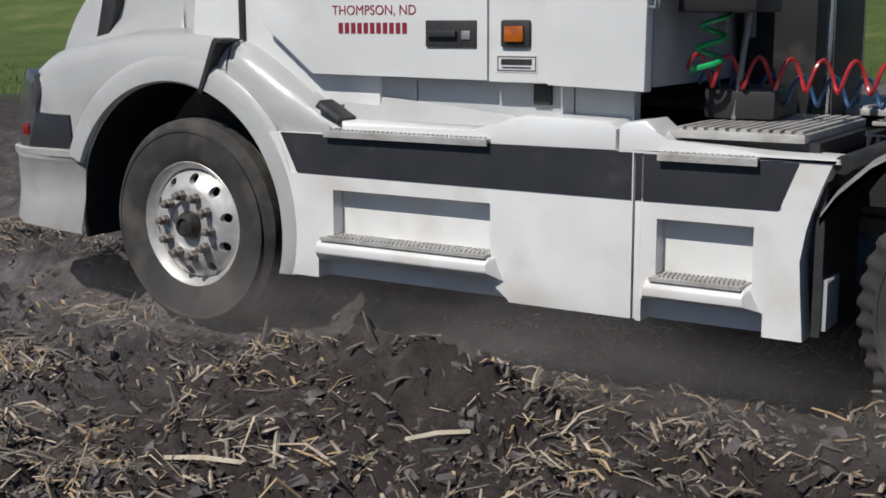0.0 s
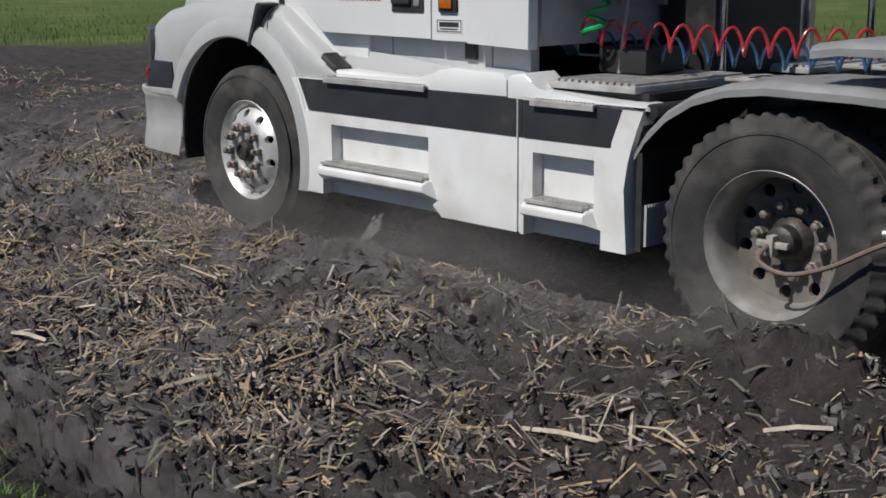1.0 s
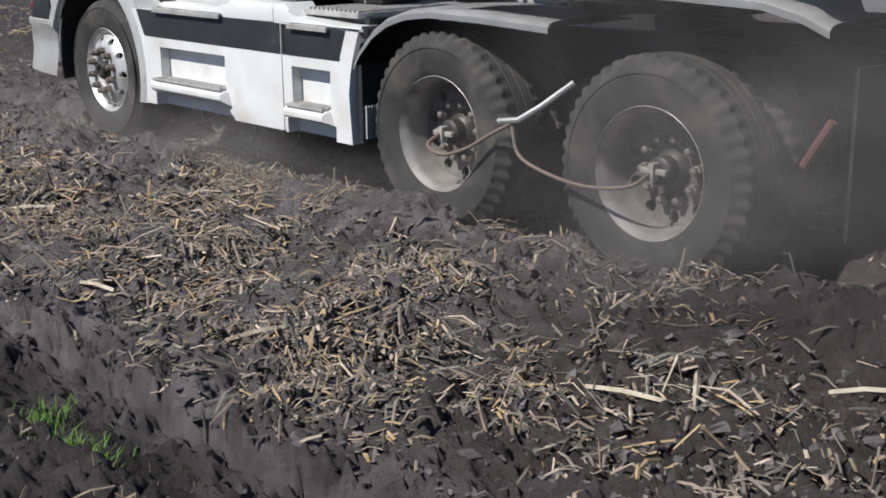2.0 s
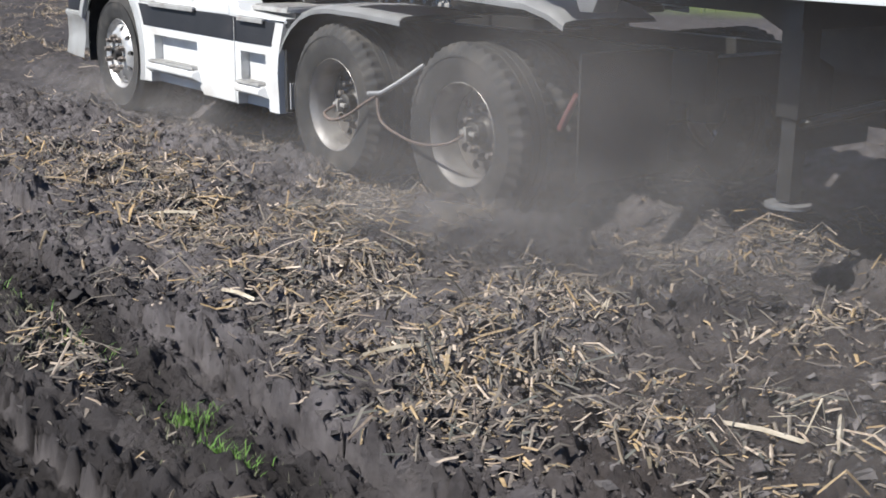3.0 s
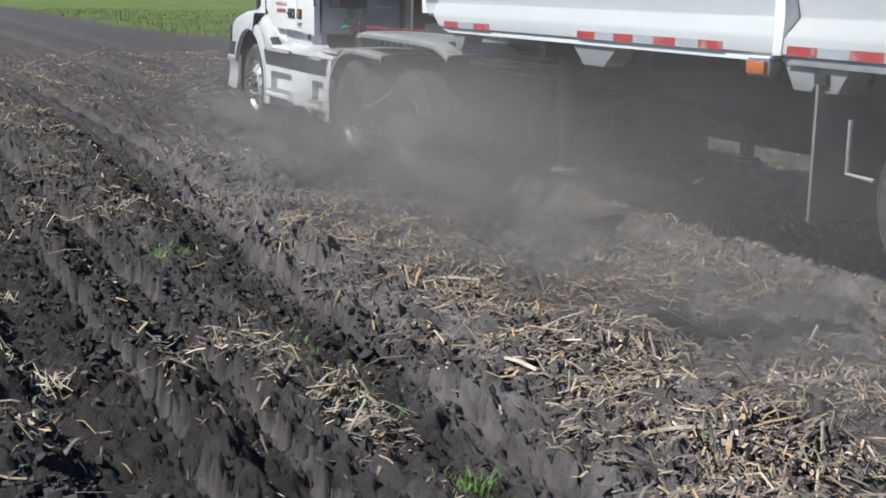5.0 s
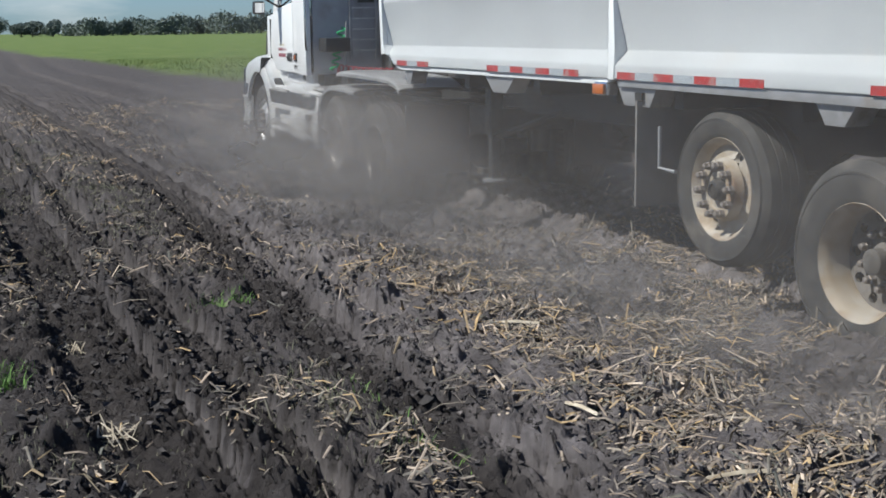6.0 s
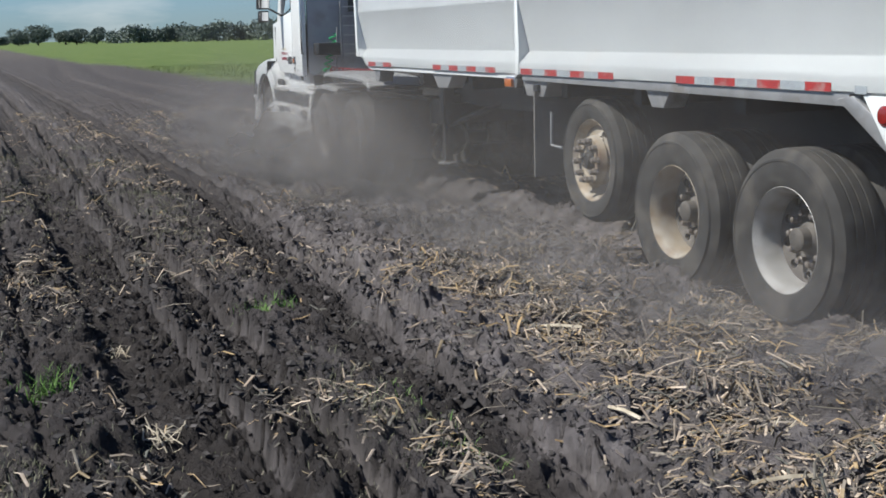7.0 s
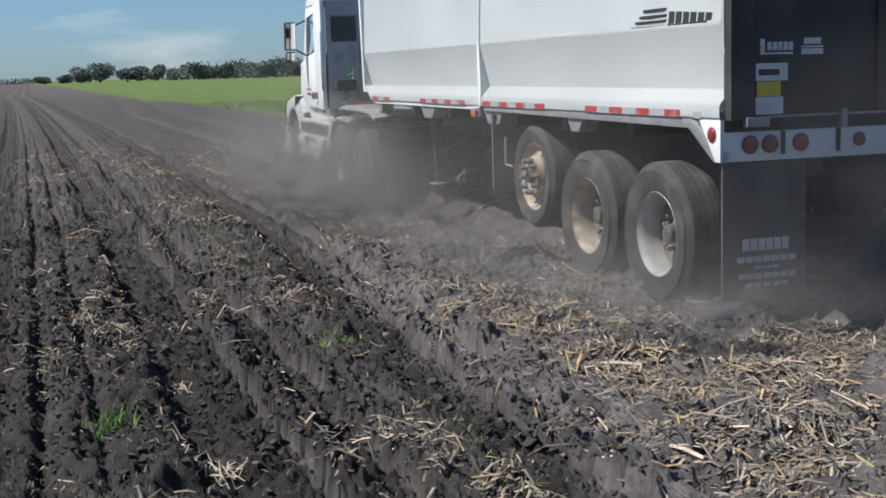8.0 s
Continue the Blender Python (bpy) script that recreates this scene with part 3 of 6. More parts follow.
def build_ground():
    xs = axis(-10.5, 0.2, 0.0155, -4000, 1500, 1.05)
    X, Y = np.meshgrid(xs, rut_axis(), indexing="ij")
    Y = Y + rut_bend(X)
    Z = height(X, Y)
    crop = step(-0.6, 0.8, Y - edge_y(X) + 2.2 * (fbm(X, Y, 0.7, 91, 4) - 0.5))
    Z = Z + 0.10 * crop * (0.6 + 0.4 * fbm(X, Y, 3.0, 95, 2)) * (np.hypot(X, Y) < 200)
    nx, ny = X.shape
    idx = np.arange(nx * ny).reshape(nx, ny)
    f = np.stack([idx[:-1, :-1], idx[1:, :-1], idx[1:, 1:], idx[:-1, 1:]], -1).reshape(-1, 4)
    me = raw_mesh("ground", np.stack([X, Y, Z], -1).reshape(-1, 3), f, SOIL)
    v = rut_v(X, Y)
    damp = 1 - step(1.38, 1.78, v - drift(X) + 0.5 * (fbm(X, Y, 1.1, 97, 3) - 0.5))
    strip = np.exp(-((v - 1.08) / 0.17) ** 2) + 0.5 * np.exp(-((v + 0.45) / 0.4) ** 2)
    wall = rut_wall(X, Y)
    damp = np.clip(0.95 * damp - 0.35 * strip + 0.85 * step(-8, -16, X) * (1 - damp) + 0.25 * rut_cut(X, Y), 0, 1)
    brown = 0.85 * step(-4.3, -2.7, X) * step(1.5, 2.2, v)
    litter = np.clip(0.35 + 0.25 * step(4, 25, np.hypot(X, Y)), 0, 1) * (1 - 0.6 * damp) + 0.8 * step(-90, -180, X)
    for key, val in (("crop", crop), ("damp", damp), ("litter", litter), ("lit_bank", wall), ("brown", brown)):
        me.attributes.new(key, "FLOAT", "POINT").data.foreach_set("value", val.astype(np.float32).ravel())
    return tagged(new("ground", me), "dark tilled field soil with wheel ruts and green crop beyond", "ground", kind="structure")


build_ground()


def slivers(name, P, length, width, thick, yaw, pitch, bend, mat, label, category):
    """Many three-sided bent strips, one open mesh of loose litter."""
    n = len(P)
    d = np.stack([np.cos(yaw) * np.cos(pitch), np.sin(yaw) * np.cos(pitch), np.sin(pitch)], 1)
    s = np.stack([-np.sin(yaw), np.cos(yaw), np.zeros(n)], 1)
    u = np.cross(d, s)
    V = np.zeros((n, 9, 3))
    for k, t in enumerate((-0.5, 0.0, 0.5)):
        c = P + d * (length * t)[:, None] + u * (bend * (0.25 - t * t) * 4)[:, None] + s * (bend * 0.8 * t)[:, None]
        w = width * (0.6, 1.0, 0.75)[k]
        V[:, 3 * k] = c - s * w[:, None] / 2
        V[:, 3 * k + 1] = c + s * w[:, None] / 2
        V[:, 3 * k + 2] = c + u * thick[:, None]
    F = []
    for k in (0, 3):
        for a, b in ((0, 1), (1, 2), (2, 0)):
            F += [(k + a, k + b, k + 3 + b), (k + a, k + 3 + b, k + 3 + a)]
    F += [(0, 2, 1), (6, 7, 8)]
    F = np.array(F)
    faces = (F[None] + 9 * np.arange(n)[:, None, None]).reshape(-1, 3)
    return tagged(new(name, raw_mesh(name, V.reshape(-1, 3), faces, mat, flat=True)), label, category, kind="stuff")


def scatter(n, x0, x1, y0, y1, weight):
    """n places with the given density over the rectangle."""
    out, got = [], 0
    while got < n:
        x, y = rng.uniform(x0, x1, 4 * n), rng.uniform(y0, y1, 4 * n)
        k = rng.random(4 * n) < weight(x, y)
        out.append(np.stack([x[k], y[k]], 1))
        got += k.sum()
    return np.concatenate(out)[:n]


PILES = ((-6.35, 2.45, 0.40), (-5.1, 2.43, 0.45), (-4.2, 2.40, 0.40), (-3.55, 2.35, 0.35), (-2.5, 2.75, 0.35), (-7.6, 2.57, 0.40), (-4.07, 3.07, 0.25), (-2.9, 3.65, 0.30), (-8.4, 2.3, 0.3), (-9.6, 1.2, 0.5), (-11, 0.9, 0.5), (-6.0, 2.95, 0.3), (-1.6, 3.2, 0.3))


def straw_weight(x, y):
    v = rut_v(x, y)
    pile = np.clip((fbm(x, y, 0.9, 101, 4) - 0.43) * 4.5, 0.06, 1) * np.clip((fbm(x, y, 3.5, 111, 3) - 0.42) * 4.5, 0.06, 1)
    for cx, cy, r in PILES:
        pile = np.maximum(pile, np.exp(-((x - cx) ** 2 / 2.0 + (y - cy) ** 2) / r ** 2) * np.clip((fbm(x, y, 4.5, 117, 3) - 0.36) * 5, 0.12, 1))
    w = pile * (0.26 + 0.2 * np.exp(-((v - 1.1) / 0.2) ** 2) + 0.7 * step(-7, -11, x) * (1 - step(1.62, 1.85, v)) + 0.87 * step(1.62, 1.85, v)) * (1 - 0.76 * step(-4.2, -2.4, x))
    w = w * (1 - 0.85 * rut_cut(x, y))
    lane = np.abs(y - (lane_y(x) - 0.93))
    return np.clip(w * (1 - 0.6 * (lane < 0.4)), 0, 1) * (y < edge_y(x))


def litter(n, x0, x1, y0, y1, size, name, label):
    p = scatter(n, x0, x1, y0, y1, straw_weight)
    z = height(p[:, 0], p[:, 1])
    kind = rng.random(n)
    chip, long = kind < 0.45, kind > 0.975
    L = np.where(chip, rng.uniform(0.018, 0.07, n), np.where(long, rng.uniform(0.12, 0.26, n), rng.gamma(3.2, 0.020, n) + 0.025)) * size
    W = np.where(chip, L * rng.uniform(0.10, 0.26, n), np.where(long, rng.uniform(0.006, 0.018, n) * size, rng.uniform(0.004, 0.016, n) * size))
    leaf = chip | (rng.random(n) < 0.4)
    yaw = 14 * fbm(p[:, 0], p[:, 1], 1.6, 141, 2) + rng.normal(0, 0.55, n)
    pit = rng.normal(0, 0.18, n) + np.where(rng.random(n) < 0.02, rng.uniform(0.3, 1.0, n), 0)
    P = np.stack([p[:, 0], p[:, 1], z + 0.006 * size + np.abs(np.sin(pit)) * L * 0.24], 1)
    slivers(name, P, L, W, np.where(leaf, 0.001, W * 0.4), yaw, pit, rng.normal(0, 0.2, n) * L, STRAW, label, "straw")


litter(34000, -9.5, 0.6, -1.4, 5.2, 1.0, "straw_litter", "scattered tan corn stalk pieces and husks on dark soil")
litter(5000, -12, 4, 5.0, 13, 1.2, "straw_litter", "corn stubble litter on the soil beyond the truck")
litter(2500, 0.6, 4.0, -1.4, 5.0, 1.0, "straw_litter", "scattered corn stalk pieces on dark soil")
litter(19000, -30, -9.5, -6, 8, 1.25, "straw_litter", "pale corn stubble litter strewn across the far field")


def husk_clump(x, y, n, size):
    a = rng.uniform(0, 6.28) + rng.normal(0, 1.0, n)
    L = rng.uniform(0.3, 1.0, n) * size
    P = np.stack([x + rng.normal(0, 0.22, n) * size, y + rng.normal(0, 0.22, n) * size, height(np.full(n, x), np.full(n, y)) + 0.03 + 0.02 * rng.random(n)], 1)
    ob = slivers("husk_clump", P, L, rng.uniform(0.004, 0.011, n), np.full(n, 0.002), a, rng.uniform(-0.1, 0.45, n), 0.3 * rng.normal(0, 1, n) * L, HUSK, "pale dried corn husk leaves lying on dark soil", "husk")
    return tagged(ob, group="pale husks")


for hx, hy, hn, hs in ((-5.38, 0.07, 24, 0.20), (-7.24, 0.0, 12, 0.20), (-7.9, -0.25, 6, 0.22), (-2.5, 2.80, 7, 0.26), (-6.1, 2.95, 8, 0.2), (-3.65, 2.97, 5, 0.12), (-6.3, 2.4, 8, 0.22), (-4.3, 2.45, 7, 0.2), (-9.3, 0.5, 8, 0.2), (-1.75, 3.3, 6, 0.2)):
    husk_clump(hx, hy, hn, hs)
for hx, hy, hl, ha in ((-2.13, 3.34, 0.22, 0.7), (-2.6, 2.72, 0.30, 0.2), (-2.42, 2.86, 0.26, 2.2), (-1.2, 3.0, 0.3, 2.4), (-3.06, 1.95, 0.12, 2.3), (-6.35, 2.3, 0.3, 0.9), (-4.75, 1.95, 0.25, 0.1), (-3.9, 2.2, 0.28, 1.3), (-1.9, 3.6, 0.2, 1.9)):
    one = np.array([[hx, hy, float(height(np.array([hx]), np.array([hy]))[0]) + 0.03]])
    q = lambda k: np.array([k])
    ob = slivers("corn_stalk", one, q(hl), q(0.022), q(0.012), q(ha), q(0.06), q(0.01), HUSK, "broken pale corn stalk lying on the soil", "stalk")
    del ob["kind"]
    tagged(ob, group="broken stalks")


def build_clods(n, x0, x1, y0, y1, size, zone, mat, label):
    base = np.array([(i, j, k) for k in (-1, 1) for j in (-1, 1) for i in (-1, 1)]) * 0.75
    F = np.array([(0, 2, 3), (0, 3, 1), (4, 5, 7), (4, 7, 6), (0, 1, 5), (0, 5, 4), (2, 6, 7), (2, 7, 3), (0, 4, 6), (0, 6, 2), (1, 3, 7), (1, 7, 5)])
    w = lambda x, y: np.clip((fbm(x, y, 1.3, 121, 3) - 0.35) * 3, 0.08, 1) * (1 - 0.3 * rut_cut(x, y)) * (1 - 0.35 * rut_wall(x, y)) * zone(rut_v(x, y))
    p = scatter(n, x0, x1, y0, y1, w)
    r = np.minimum(rng.gamma(0.9, 0.009, n) + 0.003, 0.036) * size
    J = 1 + rng.uniform(-0.65, 0.45, (n, len(base), 3))
    S = np.stack([rng.uniform(0.8, 1.5, n), rng.uniform(0.8, 1.3, n), rng.uniform(0.5, 0.9, n)], 1)
    a = rng.uniform(0, 6.28, n)
    B = base[None] * J * S[:, None] * r[:, None, None]
    c, s = np.cos(a)[:, None], np.sin(a)[:, None]
    B = np.stack([B[..., 0] * c - B[..., 1] * s, B[..., 0] * s + B[..., 1] * c, B[..., 2]], -1)
    e = rng.normal(0, 0.5, n)
    c, s = np.cos(e)[:, None], np.sin(e)[:, None]
    B = np.stack([B[..., 0] * c - B[..., 2] * s, B[..., 1], B[..., 0] * s + B[..., 2] * c], -1)
    V = B + np.stack([p[:, 0], p[:, 1], height(p[:, 0], p[:, 1]) - 0.12 * r], 1)[:, None]
    faces = (F[None] + len(base) * np.arange(n)[:, None, None]).reshape(-1, 3)
    tagged(new("soil_clods", raw_mesh("soil_clods", V.reshape(-1, 3), faces, mat, flat=True)), label, "soil", kind="stuff")


build_clods(20000, -11.5, 1.5, 1.3, 4.6, 0.7, lambda v: step(1.5, 1.8, v), CLOD, "dry grey soil crumbs among the straw")
build_clods(52000, -15, 0.2, -1.5, 1.95, 0.66, lambda v: (1 - step(1.62, 1.9, v)) * (1 - 0.7 * np.exp(-((v - 1.1) / 0.22) ** 2)), DAMPCLOD, "damp dark soil crumbs between the wheel ruts")


def blades(name, P, hgt, wid, mat, label, lean=0.45):
    n = len(P)
    a = rng.uniform(0, 6.28, n)
    ln = rng.uniform(0.05, lean, n) * hgt
    d = np.stack([np.cos(a), np.sin(a), 0 * a], 1)
    s = np.stack([-np.sin(a), np.cos(a), 0 * a], 1) * wid[:, None] / 2
    V = np.zeros((n, 5, 3))
    up = np.array([0, 0, 1.0])
    V[:, 0], V[:, 1] = P - s, P + s
    m = P + d * (ln * 0.35)[:, None] + up * (hgt * 0.6)[:, None]
    V[:, 2], V[:, 3] = m + s * 0.8, m - s * 0.8
    V[:, 4] = P + d * ln[:, None] + up * hgt[:, None]
    F = np.array([(0, 1, 2), (0, 2, 3), (3, 2, 4)])
    faces = (F[None] + 5 * np.arange(n)[:, None, None]).reshape(-1, 3)
    return tagged(new(name, raw_mesh(name, V.reshape(-1, 3), faces, mat, flat=True)), label, "grass", kind="stuff")


def tuft(x, y, n, spread, tall):
    p = np.array([x, y]) + rng.normal(0, spread, (n, 2))
    P = np.stack([p[:, 0], p[:, 1], height(p[:, 0], p[:, 1]) - 0.005], 1)
    ob = blades("grass_tuft", P, rng.uniform(0.35, 1, n) * tall, rng.uniform(0.003, 0.006, n), BLADE, "small bright green grass tuft growing between wheel ruts", 1.5)
    return tagged(ob, group="grass tufts")


for g in ((-3.91, 1.36, 190, 0.045, 0.06), (-3.42, 1.29, 210, 0.045, 0.07), (-7.52, 0.9, 260, 0.09, 0.07), (-6.07, -0.38, 200, 0.06, 0.09), (-4.6, 1.22, 120, 0.06, 0.05), (-5.3, 1.15, 90, 0.09, 0.045)):
    tuft(*g)
strip_w = lambda x, y: np.clip(np.exp(-((rut_v(x, y) - 1.08) / 0.17) ** 2) + 0.5 * np.exp(-((rut_v(x, y) + 0.4) / 0.35) ** 2) + 0.10 + 0.25 * step(-8, -13, x), 0, 1) * np.clip((fbm(x, y, 1.2, 131, 3) - 0.42) * 4, 0, 1) * (rut_v(x, y) < 1.5)
p = scatter(24000, -20, -2.5, -1.4, 1.7, strip_w)
blades("dry_grass", np.stack([p[:, 0], p[:, 1], height(p[:, 0], p[:, 1]) - 0.004], 1), rng.uniform(0.010, 0.040, 24000), rng.uniform(0.002, 0.006, 24000), DRYBLADE,
       "short dusty half-dry grass along the rut edges", 1.2)
crop_w = lambda x, y: step(-0.8, 1.5, y - edge_y(x)) * np.exp(-np.clip(y - edge_y(x), 0, 99) / 9)
p = scatter(24000, -75, 2, 1, 60, crop_w)
blades("crop_grass", np.stack([p[:, 0], p[:, 1], height(p[:, 0], p[:, 1]) + 0.02], 1), rng.uniform(0.06, 0.22, 24000), rng.uniform(0.010, 0.022, 24000), CROPBLADE,
       "green young crop along the field edge", 0.7)


# ---- wheels ----
def holed_disc(bm, r0, r1, holes, rh, yf, depth, seg=12):
    """A wheel disc between two radii with round hand holes."""
    n, w = holes, 2 * math.pi / holes
    rc = (r0 + r1) / 2
    at = lambda th, r, dy=0.0: bm.verts.new((r * math.cos(th), yf(r) + dy, r * math.sin(th)))
    for k in range(n):
        t0 = k * w
        outer, inner, deep = [], [], []
        for i in range(seg):
            f = 2 * math.pi * i / seg + math.pi / 4
            c, s = math.cos(f), math.sin(f)
            m = max(abs(c), abs(s))
            outer.append(at(t0 + c / m * w / 2, rc + s / m * (r1 - r0) / 2))
            th, r = t0 + rh * c / rc, rc + rh * s
            inner.append(at(th, r))
            deep.append(at(th, r, -depth))
        for i in range(seg):
            j = (i + 1) % seg
            bm.faces.new((outer[i], outer[j], inner[j], inner[i]))
            bm.faces.new((inner[i], inner[j], deep[j], deep[i]))
    bmesh.ops.remove_doubles(bm, verts=bm.verts, dist=0.0015)
    return bm


def tyre_mesh(R, lugs, inner):
    bm = bmesh.new()
    prof = [(0.288, -0.03), (0.292, -0.004), (0.315, 0.010), (0.335, 0.013), (0.36, 0.019), (0.40, 0.024), (0.43, 0.022), (0.433, 0.026), (0.445, 0.025), (R - 0.05, 0.012),
            (R - 0.022, -0.004), (R - 0.004, -0.022), (R, -0.05)]
    for g in (0.085, 0.14, 0.195):
        prof += [(R, -g + 0.006), (R - 0.006, -g + 0.003), (R - 0.006, -g - 0.003), (R, -g - 0.006)]
    prof += [(R, -0.23), (R - 0.02, -0.276), (0.40, -0.304), (0.33, -0.293), (0.288, -0.25)]
    seg = lugs * 4 if lugs else 72
    lathe(bm, prof, seg, closed=True)
    if lugs:
        for i, v in enumerate(bm.verts):
            r = math.hypot(v.co.x, v.co.z)
            if r > R - 0.055 and (v.co.y > -0.07 or v.co.y < -0.21):
                k = 1 + (0.006 if i % seg % 4 < 2 else -0.009) / r
                v.co.x, v.co.z = v.co.x * k, v.co.z * k
    me = mesh_of("tyre", bm, RUBBER)
    smooth(me, 30)
    return me


def low_profile(me, R0, R1):
    """The same tyre with a lower sidewall."""
    me = me.copy()
    for v in me.vertices:
        r = math.hypot(v.co.x, v.co.z)
        k = (0.288 + (r - 0.288) * (R1 - 0.288) / (R0 - 0.288)) / r
        v.co.x, v.co.z = v.co.x * k, v.co.z * k
    return me


def nut_mesh():
    bm = lathe(bmesh.new(), [(0.025, 0.0), (0.025, 0.034), (0.020, 0.038), (0.018, 0.058), (0.007, 0.062)], 6)
    me = mesh_of("lug_nut", bm, NUT)
    return me


NUT_MESH = nut_mesh()
TYRE_STEER, TYRE_DRIVE, TYRE_TRAILER = tyre_mesh(0.492, 0, 0), tyre_mesh(0.508, 44, 0), tyre_mesh(0.502, 0, 0)
TYRE_LIFT = low_profile(TYRE_TRAILER, 0.502, 0.447)


def convex_rim(mat):
    bm = lathe(bmesh.new(), [(0.27, -0.28), (0.262, -0.2), (0.25, -0.07), (0.262, -0.03), (0.282, -0.012), (0.292, 0.0), (0.298, -0.006), (0.298, -0.016), (0.286, -0.03)], 60)
    yf = lambda r: -0.045 + 0.06 * min(1.0, max(0.0, (0.256 - r) / 0.07)) ** 0.7
    holed_disc(bm, 0.178, 0.256, 10, 0.024, yf, 0.03)
    lathe(bm, [(0.178, yf(0.178)), (0.165, 0.018), (0.118, 0.018), (0.114, 0.006), (0.085, 0.004)], 60)
    me = mesh_of("wheel", bm, mat)
    smooth(me, 32)
    return me


def lift_rim(mat):
    """Deep steel disc with two large hand holes and a raised bolt face."""
    bm = lathe(bmesh.new(), [(0.27, -0.28), (0.262, -0.2), (0.25, -0.07), (0.262, -0.03), (0.282, -0.012), (0.292, 0.0), (0.298, -0.006), (0.298, -0.016), (0.286, -0.03)], 60)
    yf = lambda r: -0.065 + 0.03 * min(1.0, max(0.0, (0.256 - r) / 0.07))
    holed_disc(bm, 0.182, 0.256, 2, 0.031, yf, 0.03, 48)
    lathe(bm, [(0.182, yf(0.182)), (0.172, 0.0), (0.164, 0.018), (0.118, 0.018), (0.114, 0.006), (0.085, 0.004)], 60)
    me = mesh_of("wheel", bm, mat)
    smooth(me, 32)
    return me


def concave_rim(mat):
    bm = lathe(bmesh.new(), [(0.292, -0.28), (0.27, -0.26), (0.255, -0.2), (0.252, -0.15), (0.258, -0.1), (0.262, -0.055), (0.272, -0.03), (0.285, -0.012), (0.292, 0.0), (0.298, -0.006), (0.298, -0.018), (0.287, -0.034)], 60)
    yf = lambda r: -0.165 - 0.02 * min(1.0, max(0.0, (0.256 - r) / 0.08))
    me = mesh_of("wheel", bm, mat)
    smooth(me, 32)
    bm = holed_disc(bmesh.new(), 0.172, 0.256, 10, 0.027, yf, 0.02)
    lathe(bm, [(0.172, yf(0.172)), (0.115, -0.186), (0.10, -0.18), (0.08, -0.18)], 60)
    disc = mesh_of("wheel_disc", bm, DISC)
    smooth(disc, 32)
    return me, disc


RIM_STEER, RIM_LIFT = convex_rim(ALLOY), lift_rim(RUSTY)
(RIM_DRIVE, WHEEL_DISC), (RIM_RUST, _), (RIM_WHITE, _) = concave_rim(DIRTY_ALLOY), concave_rim(RUSTY), concave_rim(STEELWHITE)
WHEELS = []                     # wheel, place, side, phase


def build_wheel(vehicle, rim, tyre, x, y, z, dual, phase, label):
    for side in (1, -1):
        wh = part("wheel", rim, None, vehicle, label)
        part("tyre", tyre, None, wh, "dusty black rubber truck tyre")
        if dual:
            part("tyre", tyre, None, wh, "inner tyre of a dual pair", Matrix.Translation((0, -0.33, 0)))
        if rim in (RIM_STEER, RIM_LIFT):
            part("brake_drum", lathe(bmesh.new(), [(0.24, -0.22), (0.24, -0.09), (0.22, -0.08), (0.05, -0.08)], 36), GREASE, wh, "dark brake drum behind the hand holes")
            hub = lathe(bmesh.new(), [(0.112, -0.09), (0.112, -0.02), (0.070, -0.012), (0.062, 0.03), (0.050, 0.052), (0.036, 0.056), (0.032, 0.044), (0.018, 0.044)], 30)
            yn, mat = 0.016, GREASE
        else:
            part("wheel_disc", WHEEL_DISC, None, wh, "dirt-caked wheel disc with round holes")
            hub = lathe(bmesh.new(), [(0.105, -0.2), (0.09, -0.16), (0.066, -0.14), (0.064, -0.085), (0.05, -0.075), (0.03, -0.072)], 30)
            yn, mat = -0.186, GREASE if rim == RIM_DRIVE else DISC
        part("hub", hub, mat, wh, "hub cap")
        for k in range(10):
            a = 2 * math.pi * (k + 0.5) / 10
            part("lug_nut", NUT_MESH, None, wh, "", Matrix.Translation((0.142 * math.cos(a), yn, 0.142 * math.sin(a))))
        WHEELS.append((wh, x, y, z, side, phase))


# ---- the road tractor ----
tractor = thing("road_tractor", "white day-cab road tractor with charcoal stripe, dusty from the field", "truck")
ARCH = (4.27, 0.46, 0.645)


def arch_x(z):
    return ARCH[0] - math.sqrt(max(ARCH[2] ** 2 - (z - ARCH[1]) ** 2, 0.02)) if z > 0.3 else 3.645


def front_warp(x, z):
    """Bends the skirt's leading edge round the wheel arch."""
    k = max(0.0, (x - 3.42) / (3.60 - 3.42))
    return x + k * (arch_x(z) - 0.012 - 3.60)


def rear_warp(x, z):
    k = max(0.0, (1.44 - x) / 0.16)
    edge = 1.37 - 0.10 * max(0.0, (z - 0.55) / 0.36) ** 1.6 - 0.02 * max(0.0, (0.55 - z) / 0.25)
    return x + k * (edge - 1.28)


